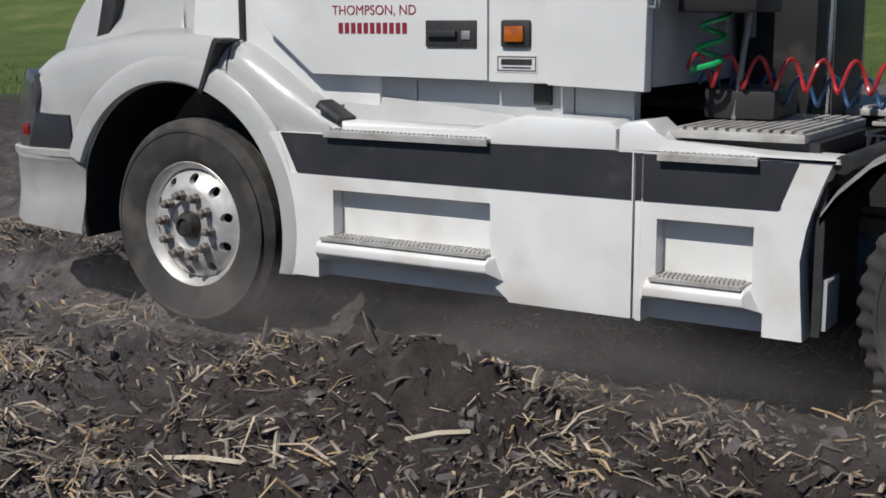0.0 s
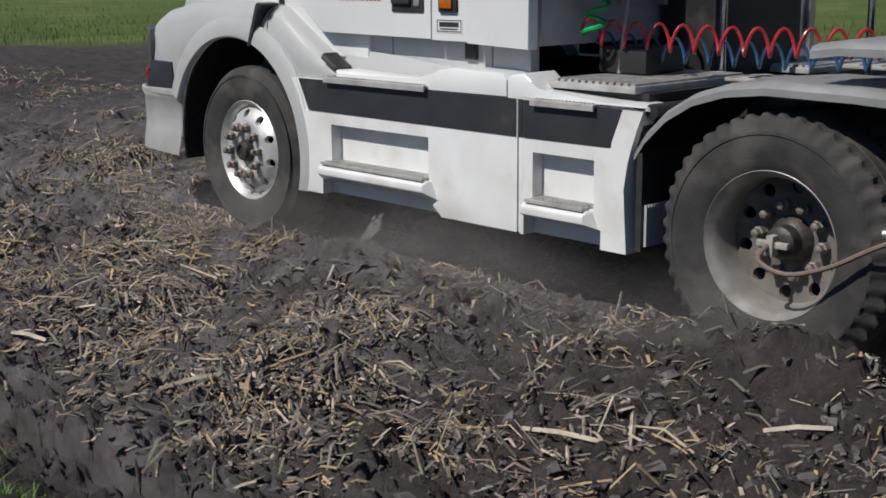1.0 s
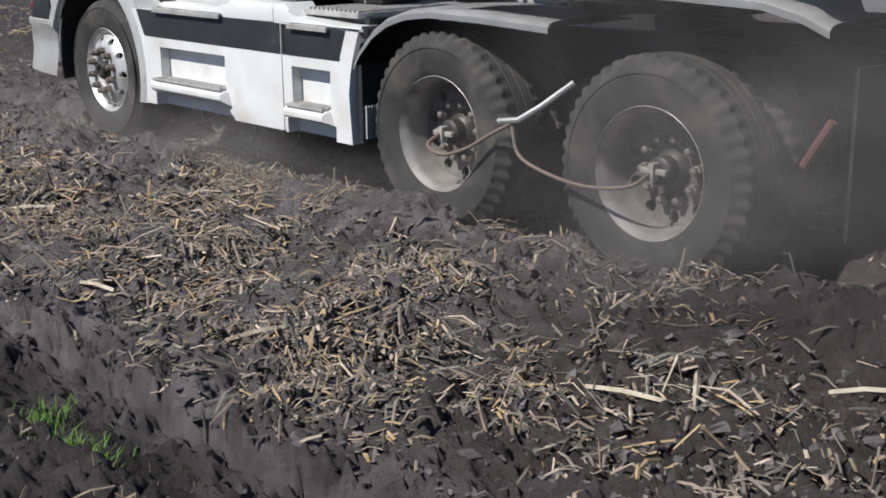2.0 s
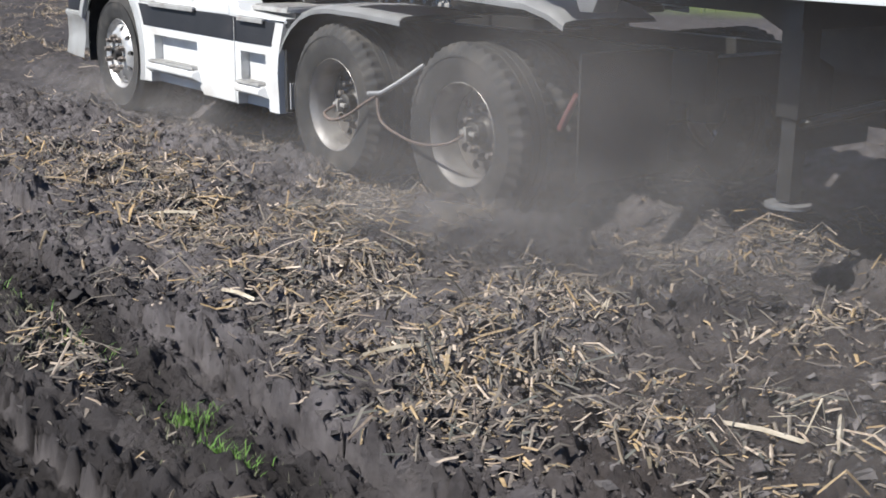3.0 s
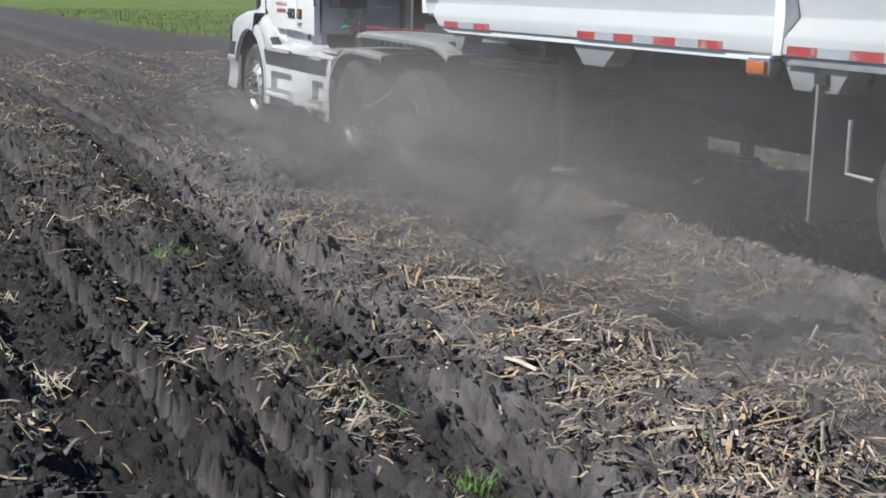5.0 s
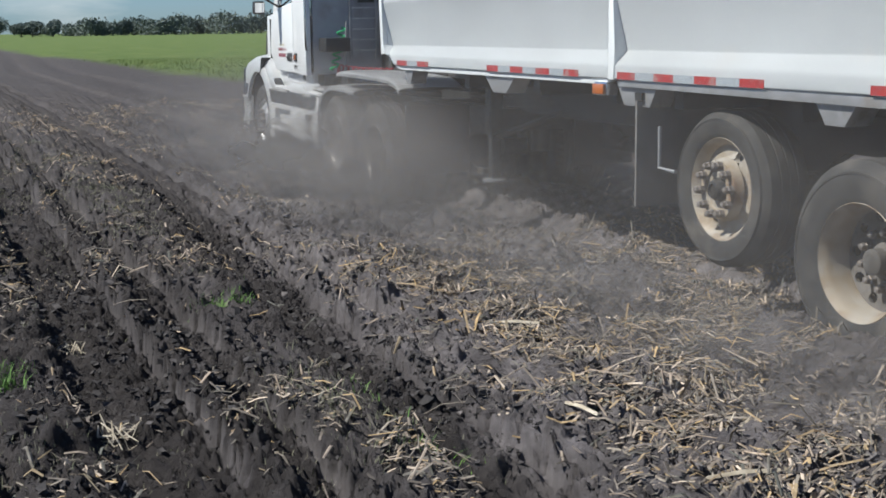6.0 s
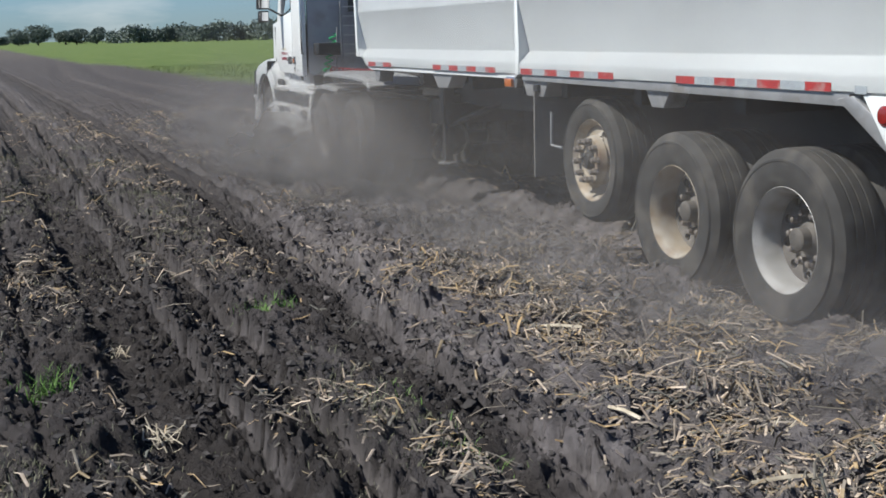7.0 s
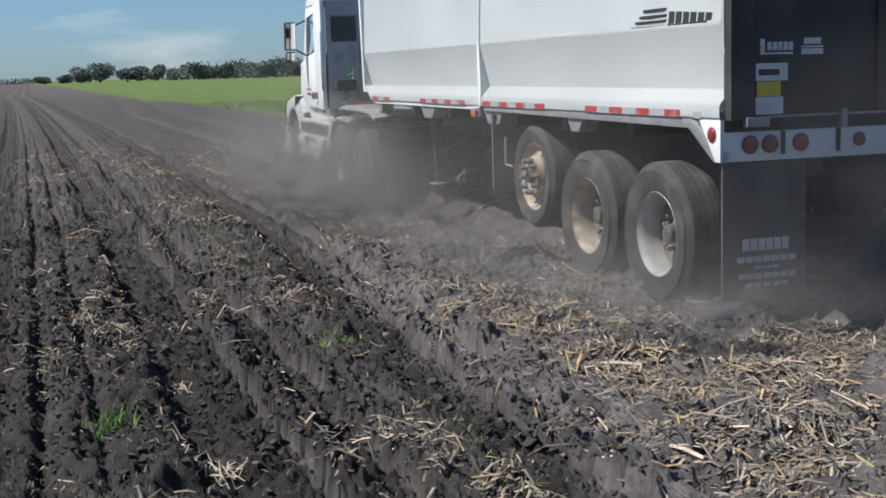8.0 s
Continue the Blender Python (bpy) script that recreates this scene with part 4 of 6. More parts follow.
def build_side(t):
    # front fairing with its step recess
    bm = relief(bmesh.new(), 1.985, 3.60, 0.29, 0.905, 1.205,
                [(2.583, 3.347, 0.478, 0.674, 0.068), (2.50, 3.43, 0.29, 0.37, 0.075), (2.00, 3.53, 0.735, 0.905, 0.006)], 0.10, front_warp)
    bmesh.ops.bevel(bm, geom=[e for e in bm.edges if len(e.link_faces) == 2 and e.calc_face_angle(0) > 1.0], offset=0.008, segments=2, affect="EDGES", profile=0.6)
    both("side_fairing", bm, WHITE_LOW, t, "white lower side fairing with a pressed step recess")
    bm = relief(bmesh.new(), 1.28, 1.965, 0.285, 0.905, 1.205,
                [(1.532, 1.89, 0.455, 0.671, 0.068), (1.49, 1.945, 0.285, 0.37, 0.075), (1.44, 1.965, 0.733, 0.902, 0.006)], 0.10, rear_warp)
    bmesh.ops.bevel(bm, geom=[e for e in bm.edges if len(e.link_faces) == 2 and e.calc_face_angle(0) > 1.0], offset=0.008, segments=2, affect="EDGES", profile=0.6)
    both("side_fairing", bm, WHITE_LOW, t, "short white rear side fairing with a step recess")
    both("fairing_toe", prism(bmesh.new(), [(2.495, 0.375), (2.495, 0.292), (2.60, 0.375)], 1.12, 1.2035), WHITE_LOW, t)
    # upright filler by the joint
    both("joint_post", boxes((1.950, 1.976, 1.14, 1.207, 0.29, 1.0, 0.006)), WHITE, t)
    both("stripe", boxes((1.951, 1.975, 1.2, 1.2095, 0.733, 0.904)), CHARCOAL, t, "charcoal stripe")
    # stripes
    both("stripe", prism(bmesh.new(), [(3.62, 0.905), (3.535, 0.738), (1.99, 0.733), (1.99, 0.905)], 1.196, 1.209), CHARCOAL, t, "charcoal stripe")
    both("stripe", prism(bmesh.new(), [(1.945, 0.902), (1.945, 0.733), (1.45, 0.735), (1.385, 0.90)], 1.196, 1.209), CHARCOAL, t, "charcoal stripe")
    # ledges that carry the treads
    for x0, x1, za, zb in ((2.52, 3.435, 0.372, 0.462), (1.495, 1.945, 0.372, 0.45)):
        bm = bmesh.new()
        pts = [(1.09, za + 0.02), (1.09, zb), (1.235, zb), (1.262, zb - 0.02), (1.262, zb - 0.055), (1.21, za)]
        va = [bm.verts.new((x0 + (0.05 if p[0] > 1.22 else 0), *p)) for p in pts]
        vb = [bm.verts.new((x1 - (0.03 if p[0] > 1.22 else 0), *p)) for p in pts]
        bm.faces.new(va)
        bm.faces.new(vb[::-1])
        for i in range(len(pts)):
            j = (i + 1) % len(pts)
            bm.faces.new((va[i], vb[i], vb[j], va[j]))
        bmesh.ops.bevel(bm, geom=list(bm.edges), offset=0.008, segments=2, affect="EDGES", profile=0.6)
        both("step_ledge", bm, WHITE_LOW, t, "moulded white step ledge")
        tread = box(bmesh.new(), x0 + 0.06, x1 - 0.05, 1.10, 1.255, zb, zb + 0.014)
        nx = int((x1 - x0) / 0.024)
        for i in range(nx):
            for r in range(4):
                xa = x0 + 0.07 + i * (x1 - x0 - 0.14) / nx + (0.006 if r % 2 else 0)
                box(tread, xa, xa + 0.011, 1.112 + 0.036 * r, 1.134 + 0.036 * r, zb + 0.014, zb + 0.02)
        both("step_tread", tread, DULL_ALLOY, t, "serrated aluminium step tread")
    # upper treads
    for x0, x1, z in ((2.583, 3.37, 0.912), (1.52, 1.883, 0.898)):
        tread = box(bmesh.new(), x0, x1, 1.08, 1.235, z, z + 0.014, 0.003)
        box(tread, x0, x1, 1.226, 1.236, z - 0.014, z + 0.006)
        nx = int((x1 - x0) / 0.022)
        for i in range(nx):
            for r in range(4):
                xa = x0 + 0.01 + i * (x1 - x0 - 0.02) / nx + (0.006 if r % 2 else 0)
                box(tread, xa, xa + 0.01, 1.095 + 0.034 * r, 1.116 + 0.034 * r, z + 0.014, z + 0.02)
        both("step_tread", tread, DULL_ALLOY, t, "serrated aluminium step tread")
    # fairing tops
    both("fairing_top", prism(bmesh.new(), [(3.30, 0.90), (3.30, 0.965), (2.66, 0.955), (2.585, 0.962), (2.50, 1.01), (2.42, 1.022), (2.08, 1.012), (2.055, 0.985), (2.055, 0.905)], 0.98, 1.205, 0.018), WHITE, t, "white rounded fairing top")
    both("fairing_top", prism(bmesh.new(), [(2.045, 0.90), (2.045, 0.995), (2.02, 1.012), (1.94, 1.022), (1.90, 0.985), (1.865, 0.945), (1.50, 0.925), (1.255, 0.918), (1.25, 0.90)], 1.0, 1.21, 0.014), WHITE, t, "white rounded fairing top")
    # sloping shelf under the door
    bm = bmesh.new()
    rows = [[bm.verts.new(p) for p in ((x, 1.13, 0.952), (x, 1.085, 0.965), (x, 1.045, zi))] for x, zi in ((3.38, 1.075), (3.0, 1.045), (2.56, 1.005))]
    for a, b in zip(rows, rows[1:]):
        for p, q, r, w in zip(a, a[1:], b[1:], b):
            bm.faces.new((p, q, r, w))
    bmesh.ops.solidify(bm, geom=list(bm.faces), thickness=0.012)
    both("shelf", bm, WHITE, t, "white sloping shelf under the door")
    # arch liner and vertical baffle
    bm = bmesh.new()
    for r, y0, y1 in ((0.70, 0.62, 1.12),):
        ring = [(ARCH[0] + r * math.cos(a), ARCH[1] + r * math.sin(a)) for a in np.linspace(radians(-12), radians(192), 22)]
        inn = [(ARCH[0] + (r - 0.02) * math.cos(a), ARCH[1] + (r - 0.02) * math.sin(a)) for a in np.linspace(radians(192), radians(-12), 22)]
        prism(bm, ring + inn, y0, y1)
    both("wheel_arch_liner", bm, PLASTIC, t)
    bm = boxes((1.30, 1.33, 0.70, 1.17, 0.30, 0.86))
    both("splash_baffle", bm, PLASTIC, t, "black ribbed splash baffle")
    for i in range(9):
        both("rib", boxes((1.285, 1.30, 1.0 + 0.018 * i, 1.008 + 0.018 * i, 0.32, 0.5)), GREY_PANEL, t)


build_side(tractor)


def hood_top(x):
    return float(np.interp(x, [3.30, 3.42, 3.88, 3.98, 4.3, 4.7, 5.08, 5.3, 5.45, 5.52], [0.955, 1.01, 1.285, 1.305, 1.328, 1.315, 1.25, 1.16, 1.02, 0.88]))


def build_front(t):
    for nm, xa, xb, label in (("fender", 3.955, 5.52, "white front fender and hood side"), ("cowl_fairing", 3.30, 3.945, "white sloping cowl fairing behind the wheel")):
        bm = bmesh.new()
        n = 30 if nm == "fender" else 16
        rows = []
        for i in range(n + 1):
            x = xa + (xb - xa) * i / n
            zt = hood_top(x)
            d = x - ARCH[0]
            zb = 0.735
            if abs(d) < ARCH[2] - 0.01:
                zb = ARCH[1] + math.sqrt(ARCH[2] ** 2 - d * d)
            if x < 3.96:
                zb = max(zb if d > -ARCH[2] + 0.01 else 0.0, 0.905)
            zb = min(zb, zt - 0.035)
            nose = max(0.0, (x - 5.1) / 0.42) ** 2
            ye = 1.165 - 0.22 * nose
            zs = min(0.11, (zt - zb) * 0.5)
            inner = 0.62 if nm == "fender" else 1.0
            prof = [(ye, zb), (ye + 0.008, zb + (zt - zs - zb) * 0.5), (ye, zt - zs), (ye - 0.025, zt - zs * 0.45), (ye - 0.075, zt - zs * 0.12), (ye - 0.14, zt)]
            if nm == "fender":
                rise = float(np.interp(x, [3.9, 4.4, 4.9, 5.2, 5.38, 5.52], [0.55, 0.50, 0.44, 0.38, 0.24, 0.05]))
                prof += [(0.90, zt + 0.02), (0.85, zt + 0.25 * rise), (0.80, zt + 0.8 * rise), (0.72, zt + 0.98 * rise), (0.5, zt + 1.05 * rise), (0.0, zt + rise * 1.12)]
            else:
                prof += [(1.02, zt - 0.004), (0.98, zt - 0.02)]
            rows.append([bm.verts.new((x, y, z)) for y, z in prof])
        for a, b in zip(rows, rows[1:]):
            for p, q, r, s in zip(a, a[1:], b[1:], b):
                bm.faces.new((p, q, r, s))
        bmesh.ops.solidify(bm, geom=list(bm.faces), thickness=0.012)
        both(nm, bm, WHITE, t, label)
    # flared lip round the arch
    bm = bmesh.new()
    rows = []
    for a in np.linspace(radians(22), radians(196), 40):
        w = 0.115 if a < radians(150) else 0.115 - 0.02 * (a - radians(150))
        rr = ARCH[2]
        rows.append([bm.verts.new((ARCH[0] + r * math.cos(a), y, max(0.285, ARCH[1] + r * math.sin(a)))) for r, y in
                     ((rr - 0.004, 1.178), (rr - 0.006, 1.198), (rr + 0.004, 1.213), (rr + w * 0.7, 1.208), (rr + w, 1.185), (rr + w, 1.15))])
    for a, b in zip(rows, rows[1:]):
        for p, q, r, s in zip(a, a[1:], b[1:], b):
            bm.faces.new((p, q, r, s))
    bmesh.ops.solidify(bm, geom=list(bm.faces), thickness=0.006)
    both("arch_lip", bm, WHITE, t, "white flared wheel arch lip")
    # black gap strip between hood and cowl
    bm = prism(bmesh.new(), [(3.925, 1.296), (3.93, 1.282), (3.965, 1.282), (4.058, 1.055), (4.085, 1.062), (3.99, 1.285), (3.975, 1.302)], 1.10, 1.217, 0.003)
    both("hood_seal", bm, PLASTIC, t, "black rubber hood seal")
    both("hood_latch", boxes((3.925, 3.938, 1.03, 1.09, 1.29, 1.80)), PLASTIC, t)
    # bumper and its dark corner, headlamp
    bm = bmesh.new()
    outline = [(1.172, 4.87), (1.182, 5.08), (1.165, 5.32), (1.09, 5.46), (0.87, 5.53), (0.0, 5.56)]
    rows = []
    for y, x in outline:
        k = (x - 4.87) / 0.69
        rows.append([bm.verts.new((x + dx * (1 - k), y + dy, z)) for z, dx, dy in ((0.345 + 0.03 * k, 0.04, 0.02), (0.36 + 0.03 * k, 0.038, 0.022), (0.5, 0.02, 0.004), (0.53, 0.017, 0.0), (0.70, 0.003, 0.004),
                                                                                  (0.722, 0.0, 0.022), (0.75, 0.0, 0.022), (0.758, 0.0, 0.005))])
    for p, q in zip(rows, rows[1:]):
        for c, d, e, f in zip(p, p[1:], q[1:], q):
            bm.faces.new((c, d, e, f))
    bmesh.ops.solidify(bm, geom=list(bm.faces), thickness=0.012)
    both("bumper", bm, WHITE_LOW, t, "white front bumper with a lip")
    both("corner_panel", prism(bmesh.new(), [(4.955, 0.76), (4.965, 0.925), (5.20, 0.93), (5.27, 0.76)], 1.0, 1.186, 0.006), CHARCOAL, t, "charcoal corner panel")
    bm = prism(bmesh.new(), [(5.275, 0.76), (5.205, 0.94), (5.175, 1.05), (5.20, 1.12), (5.30, 1.14), (5.44, 0.98), (5.49, 0.76)], 0.9, 1.20, 0.012)
    for v in bm.verts:
        if v.co.y > 1.0:
            v.co.y -= 0.42 * max(0.0, v.co.x - 5.16)
    both("headlamp", bm, LENS, t, "smoked headlamp with dark surround")
    both("side_marker", boxes((5.315, 5.36, 1.09, 1.142, 0.81, 0.87, 0.006)), REDLENS, t, "dull red side marker")
    both("turn_lamp", prism(bmesh.new(), [(3.45, 1.018), (3.425, 1.046), (3.30, 0.976), (3.315, 0.945)], 1.09, 1.186, 0.006), PLASTIC, t, "black turn signal lamp")
    both("turn_lens", prism(bmesh.new(), [(3.43, 1.02), (3.42, 1.034), (3.315, 0.976), (3.325, 0.958)], 1.18, 1.190, 0.002), LENS, t)
    # grille
    bm = boxes((5.45, 5.52, -0.55, 0.55, 0.80, 1.22))
    for i in range(6):
        box(bm, 5.52, 5.54, -0.52, 0.52, 0.83 + 0.06 * i, 0.855 + 0.06 * i)
    part("grille", bm, PLASTIC, t, "black slatted grille")
    # dark vent in the hood side
    both("hood_vent", prism(bmesh.new(), [(5.07, 1.29), (4.985, 1.29), (4.92, 1.44), (4.905, 1.62), (4.985, 1.62), (5.005, 1.48)], 0.80, 0.885, 0.004), PLASTIC, t, "black slanted hood vent")


build_front(tractor)


def build_cab(t):
    # shell: side wall with a window opening, roof, back wall
    def slab(name, pts, y0, y1, mat, label):
        return both(name, prism(bmesh.new(), pts, y0, y1, 0.006), mat, t, label)
    slab("door", [(3.775, 1.465), (3.775, 1.36), (3.505, 1.152), (2.645, 1.143), (2.645, 1.99), (3.36, 1.93), (3.46, 1.86), (3.70, 1.86)], 1.07, 1.125, WHITE, "white cab door")
    slab("door_frame", [(3.70, 1.86), (3.46, 1.86), (3.30, 2.55), (2.70, 2.60), (2.645, 2.60), (2.645, 2.70), (3.34, 2.70)], 1.05, 1.10, WHITE, "white window frame of the door")
    slab("door_glass", [(3.45, 1.87), (3.35, 1.935), (2.65, 1.99), (2.65, 2.60), (3.30, 2.55)], 1.075, 1.083, GLASS, "tinted door glass")
    slab("cab_side", [(2.637, 1.139), (2.375, 1.137), (2.375, 2.72), (2.637, 2.72)], 1.06, 1.125, WHITE, "white cab rear quarter panel")
    slab("side_extender", [(2.368, 1.133), (1.975, 1.118), (1.96, 2.62), (2.0, 2.78), (2.368, 2.80)], 1.085, 1.15, WHITE, "white side extender panel")
    slab("cowl_side", [(4.25, 1.25), (3.9, 1.02), (3.2, 1.02), (3.2, 1.2), (3.55, 1.5), (3.70, 1.88), (4.18, 1.84)], 0.98, 1.06, WHITE, "white cowl panel")
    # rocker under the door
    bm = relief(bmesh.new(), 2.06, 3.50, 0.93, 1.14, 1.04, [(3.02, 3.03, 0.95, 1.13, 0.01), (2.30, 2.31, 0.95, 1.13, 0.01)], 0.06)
    both("rocker_panel", bm, ROCKER_SHADED, t, "recessed white rocker panel")
    both("rocker_vent", boxes((2.40, 2.475, 1.035, 1.06, 1.05, 1.13, 0.006)), PLASTIC, t)
    # roof, windscreen, back wall
    bm = prism(bmesh.new(), [(3.40, 2.72), (1.98, 2.74), (1.98, 2.86), (2.4, 2.98), (3.0, 2.95), (3.34, 2.82)], -1.09, 1.09, 0.03)
    part("roof", bm, WHITE, t, "white cab roof")
    bm = prism(bmesh.new(), [(4.02, 1.74), (3.99, 1.74), (3.36, 2.74), (3.39, 2.74)], -1.0, 1.0)
    part("windscreen", bm, GLASS, t, "sloped windscreen")
    bm = relief(bmesh.new(), -1.05, 1.05, 1.13, 2.76, 0.0, [(0.58, 1.0, 2.12, 2.52, 0.03), (-1.0, -0.58, 2.12, 2.52, 0.03), (-0.5, 0.5, 1.95, 2.5, 0.03)], 0.05)
    for v in bm.verts:
        v.co = Vector((1.985 - v.co.y, v.co.x, v.co.z))
    # shade behind the cab is put into this wall's grey
    part("back_wall", bm, GREY_PANEL, t, "cab back wall, greyed as in shade")
    for y0, y1 in ((0.6, 0.98), (-0.98, -0.6), (-0.48, 0.48)):
        part("rear_window", boxes((1.988, 1.996, y0, y1, 1.97 if y1 - y0 > 0.5 else 2.14, 2.5)), GLASS, t, "dark rear cab window")
    # louvred rungs behind the cab
    bm = boxes((1.86, 1.90, 0.60, 0.63, 1.3, 2.1), (1.86, 1.90, 0.28, 0.31, 1.3, 2.1))
    part("ladder_frame", bm, GREYSTEEL, t, "grey ladder rails")
    for i in range(6):
        part("rung", boxes((1.865, 1.895, 0.31, 0.60, 1.40 + 0.125 * i, 1.415 + 0.125 * i)), ALLOY, t, "bright ladder rung")
    part("exhaust_box", boxes((1.62, 1.96, -0.55, 0.22, 0.75, 2.3, 0.05)), BLACK, t, "black exhaust and air cleaner housing")
    part("exhaust_stack", lathe_up(1.75, -0.75, 0.9, 3.0, 0.075), CHROME, t, "chrome exhaust stack")
    part("side_box", boxes((1.62, 1.93, 0.70, 1.0, 1.40, 1.56, 0.02)), BLACK, t, "black tool box behind the cab")
    both("grab_handle", tube(bmesh.new(), [(1.965, 1.13, 1.42), (1.93, 1.155, 1.42), (1.925, 1.16, 1.5), (1.925, 1.16, 2.2), (1.93, 1.155, 2.28), (1.965, 1.13, 2.28)], 0.012), CHROME, t, "chrome grab handle")
    # interior
    part("cab_floor", boxes((2.05, 3.9, -1.0, 1.0, 1.16, 1.2)), CABIN, t)
    part("dashboard", prism(bmesh.new(), [(3.95, 1.75), (3.45, 1.83), (3.35, 1.6), (3.5, 1.2), (3.95, 1.2)], -0.98, 0.98, 0.03), CABIN, t, "brown dashboard")
    both("seat", boxes((2.3, 2.8, 0.3, 0.85, 1.2, 1.65, 0.06), (2.2, 2.35, 0.3, 0.85, 1.6, 2.3, 0.05)), CABIN, t, "dark brown cab seat")
    # door fittings
    bm = box(bmesh.new(), 2.69, 2.925, 1.12, 1.134, 1.27, 1.375, 0.006)
    h, _ = both("door_handle_plate", bm, PLASTIC, t, "black door handle recess")
    part("door_handle", boxes((2.775, 2.91, 1.134, 1.152, 1.31, 1.335, 0.005)), PLASTIC, h, "black pull handle")
    part("lock", boxes((2.715, 2.755, 1.134, 1.139, 1.30, 1.335, 0.004)), GREYSTEEL, h)
    h, _ = both("marker_housing", boxes((2.45, 2.578, 1.12, 1.142, 1.272, 1.376, 0.012)), PLASTIC, t, "black marker lamp housing")
    part("marker_lens", boxes((2.472, 2.556, 1.142, 1.154, 1.292, 1.354, 0.008)), AMBER, h, "amber marker lens")
    d = part("decal", boxes((2.423, 2.601, 1.125, 1.1275, 1.177, 1.243)), STICKER, t, "small white decal with black print")
    part("decal_border", boxes((2.428, 2.596, 1.1275, 1.1285, 1.182, 1.186), (2.428, 2.596, 1.1275, 1.1285, 1.234, 1.238), (2.428, 2.432, 1.1275, 1.1285, 1.186, 1.234), (2.592, 2.596, 1.1275, 1.1285, 1.186, 1.234)), INK_BLACK, d)
    part("print_bar", boxes((2.445, 2.58, 1.1275, 1.1287, 1.205, 1.228), (2.45, 2.575, 1.1275, 1.1287, 1.192, 1.198)), INK_BLACK, d)
    part("emblem", boxes((3.06, 3.30, 1.125, 1.1268, 1.462, 1.488)), GOLD, t, "small faded gold emblem bar")
    writing("THOMPSON, ND", 0.056, INK_RED, t, Matrix.Translation((3.393, 1.1262, 1.398)) @ SIDE, "dark red door lettering")
    for i in range(11):
        part("number_bar", boxes((3.018 + 0.032 * i, 3.040 + 0.032 * i, 1.125, 1.1268, 1.322, 1.366)), INK_RED, t, "dark red bar of painted numbers")
    # mirrors on their arms
    for s in (1, -1):
        bm = tilted(box(bmesh.new(), 3.22, 3.34, 1.29, 1.47, 2.04, 2.48, 0.03))
        for v in bm.verts:
            v.co.y *= s
        m = part("mirror", bm, PLASTIC, t, "tall black side mirror")
        part("mirror_glass", tilted(boxes((3.205, 3.212, min(1.305 * s, 1.455 * s), max(1.305 * s, 1.455 * s), 2.06, 2.46))), MIRROR, m, "mirror glass")
        bm = tilted(box(bmesh.new(), 3.24, 3.33, 1.31, 1.46, 1.86, 2.02, 0.025))
        for v in bm.verts:
            v.co.y *= s
        m2 = part("spot_mirror", bm, PLASTIC, t, "small square spot mirror")
        part("mirror_glass", tilted(boxes((3.228, 3.235, min(1.325 * s, 1.445 * s), max(1.325 * s, 1.445 * s), 1.88, 2.0))), MIRROR, m2)
        for z0, z1 in ((2.42, 2.52), (2.06, 1.95)):
            part("mirror_arm", tube(bmesh.new(), [(3.44, 1.08 * s, z1), (3.36, 1.2 * s, (z0 + z1) / 2), (3.29, 1.32 * s, z0)], 0.014), PLASTIC, t)


def tilted(bm, slope=0.13):
    """Leans a glass so that it looks a little downward."""
    top = max(v.co.z for v in bm.verts)
    low = min(v.co.z for v in bm.verts)
    for v in bm.verts:
        v.co.x -= slope * (v.co.z - (top + low) / 2) - 0.002
    return bm


def lathe_up(x, y, z0, z1, r, seg=20):
    bm = bmesh.new()
    return tube(bm, [(x, y, z0), (x, y, z1)], r, seg)


build_cab(tractor)


def coil(x0, x1, y, z, r, turns, sag, aside=0.0):
    pts = []
    n = int(turns * 12)
    for i in range(n + 1):
        t = i / n
        a = 2 * math.pi * turns * t
        pts.append((x0 + (x1 - x0) * t, y + aside * t + 0.45 * r * math.cos(a), z - sag * 4 * t * (1 - t) + r * math.sin(a)))
    return pts


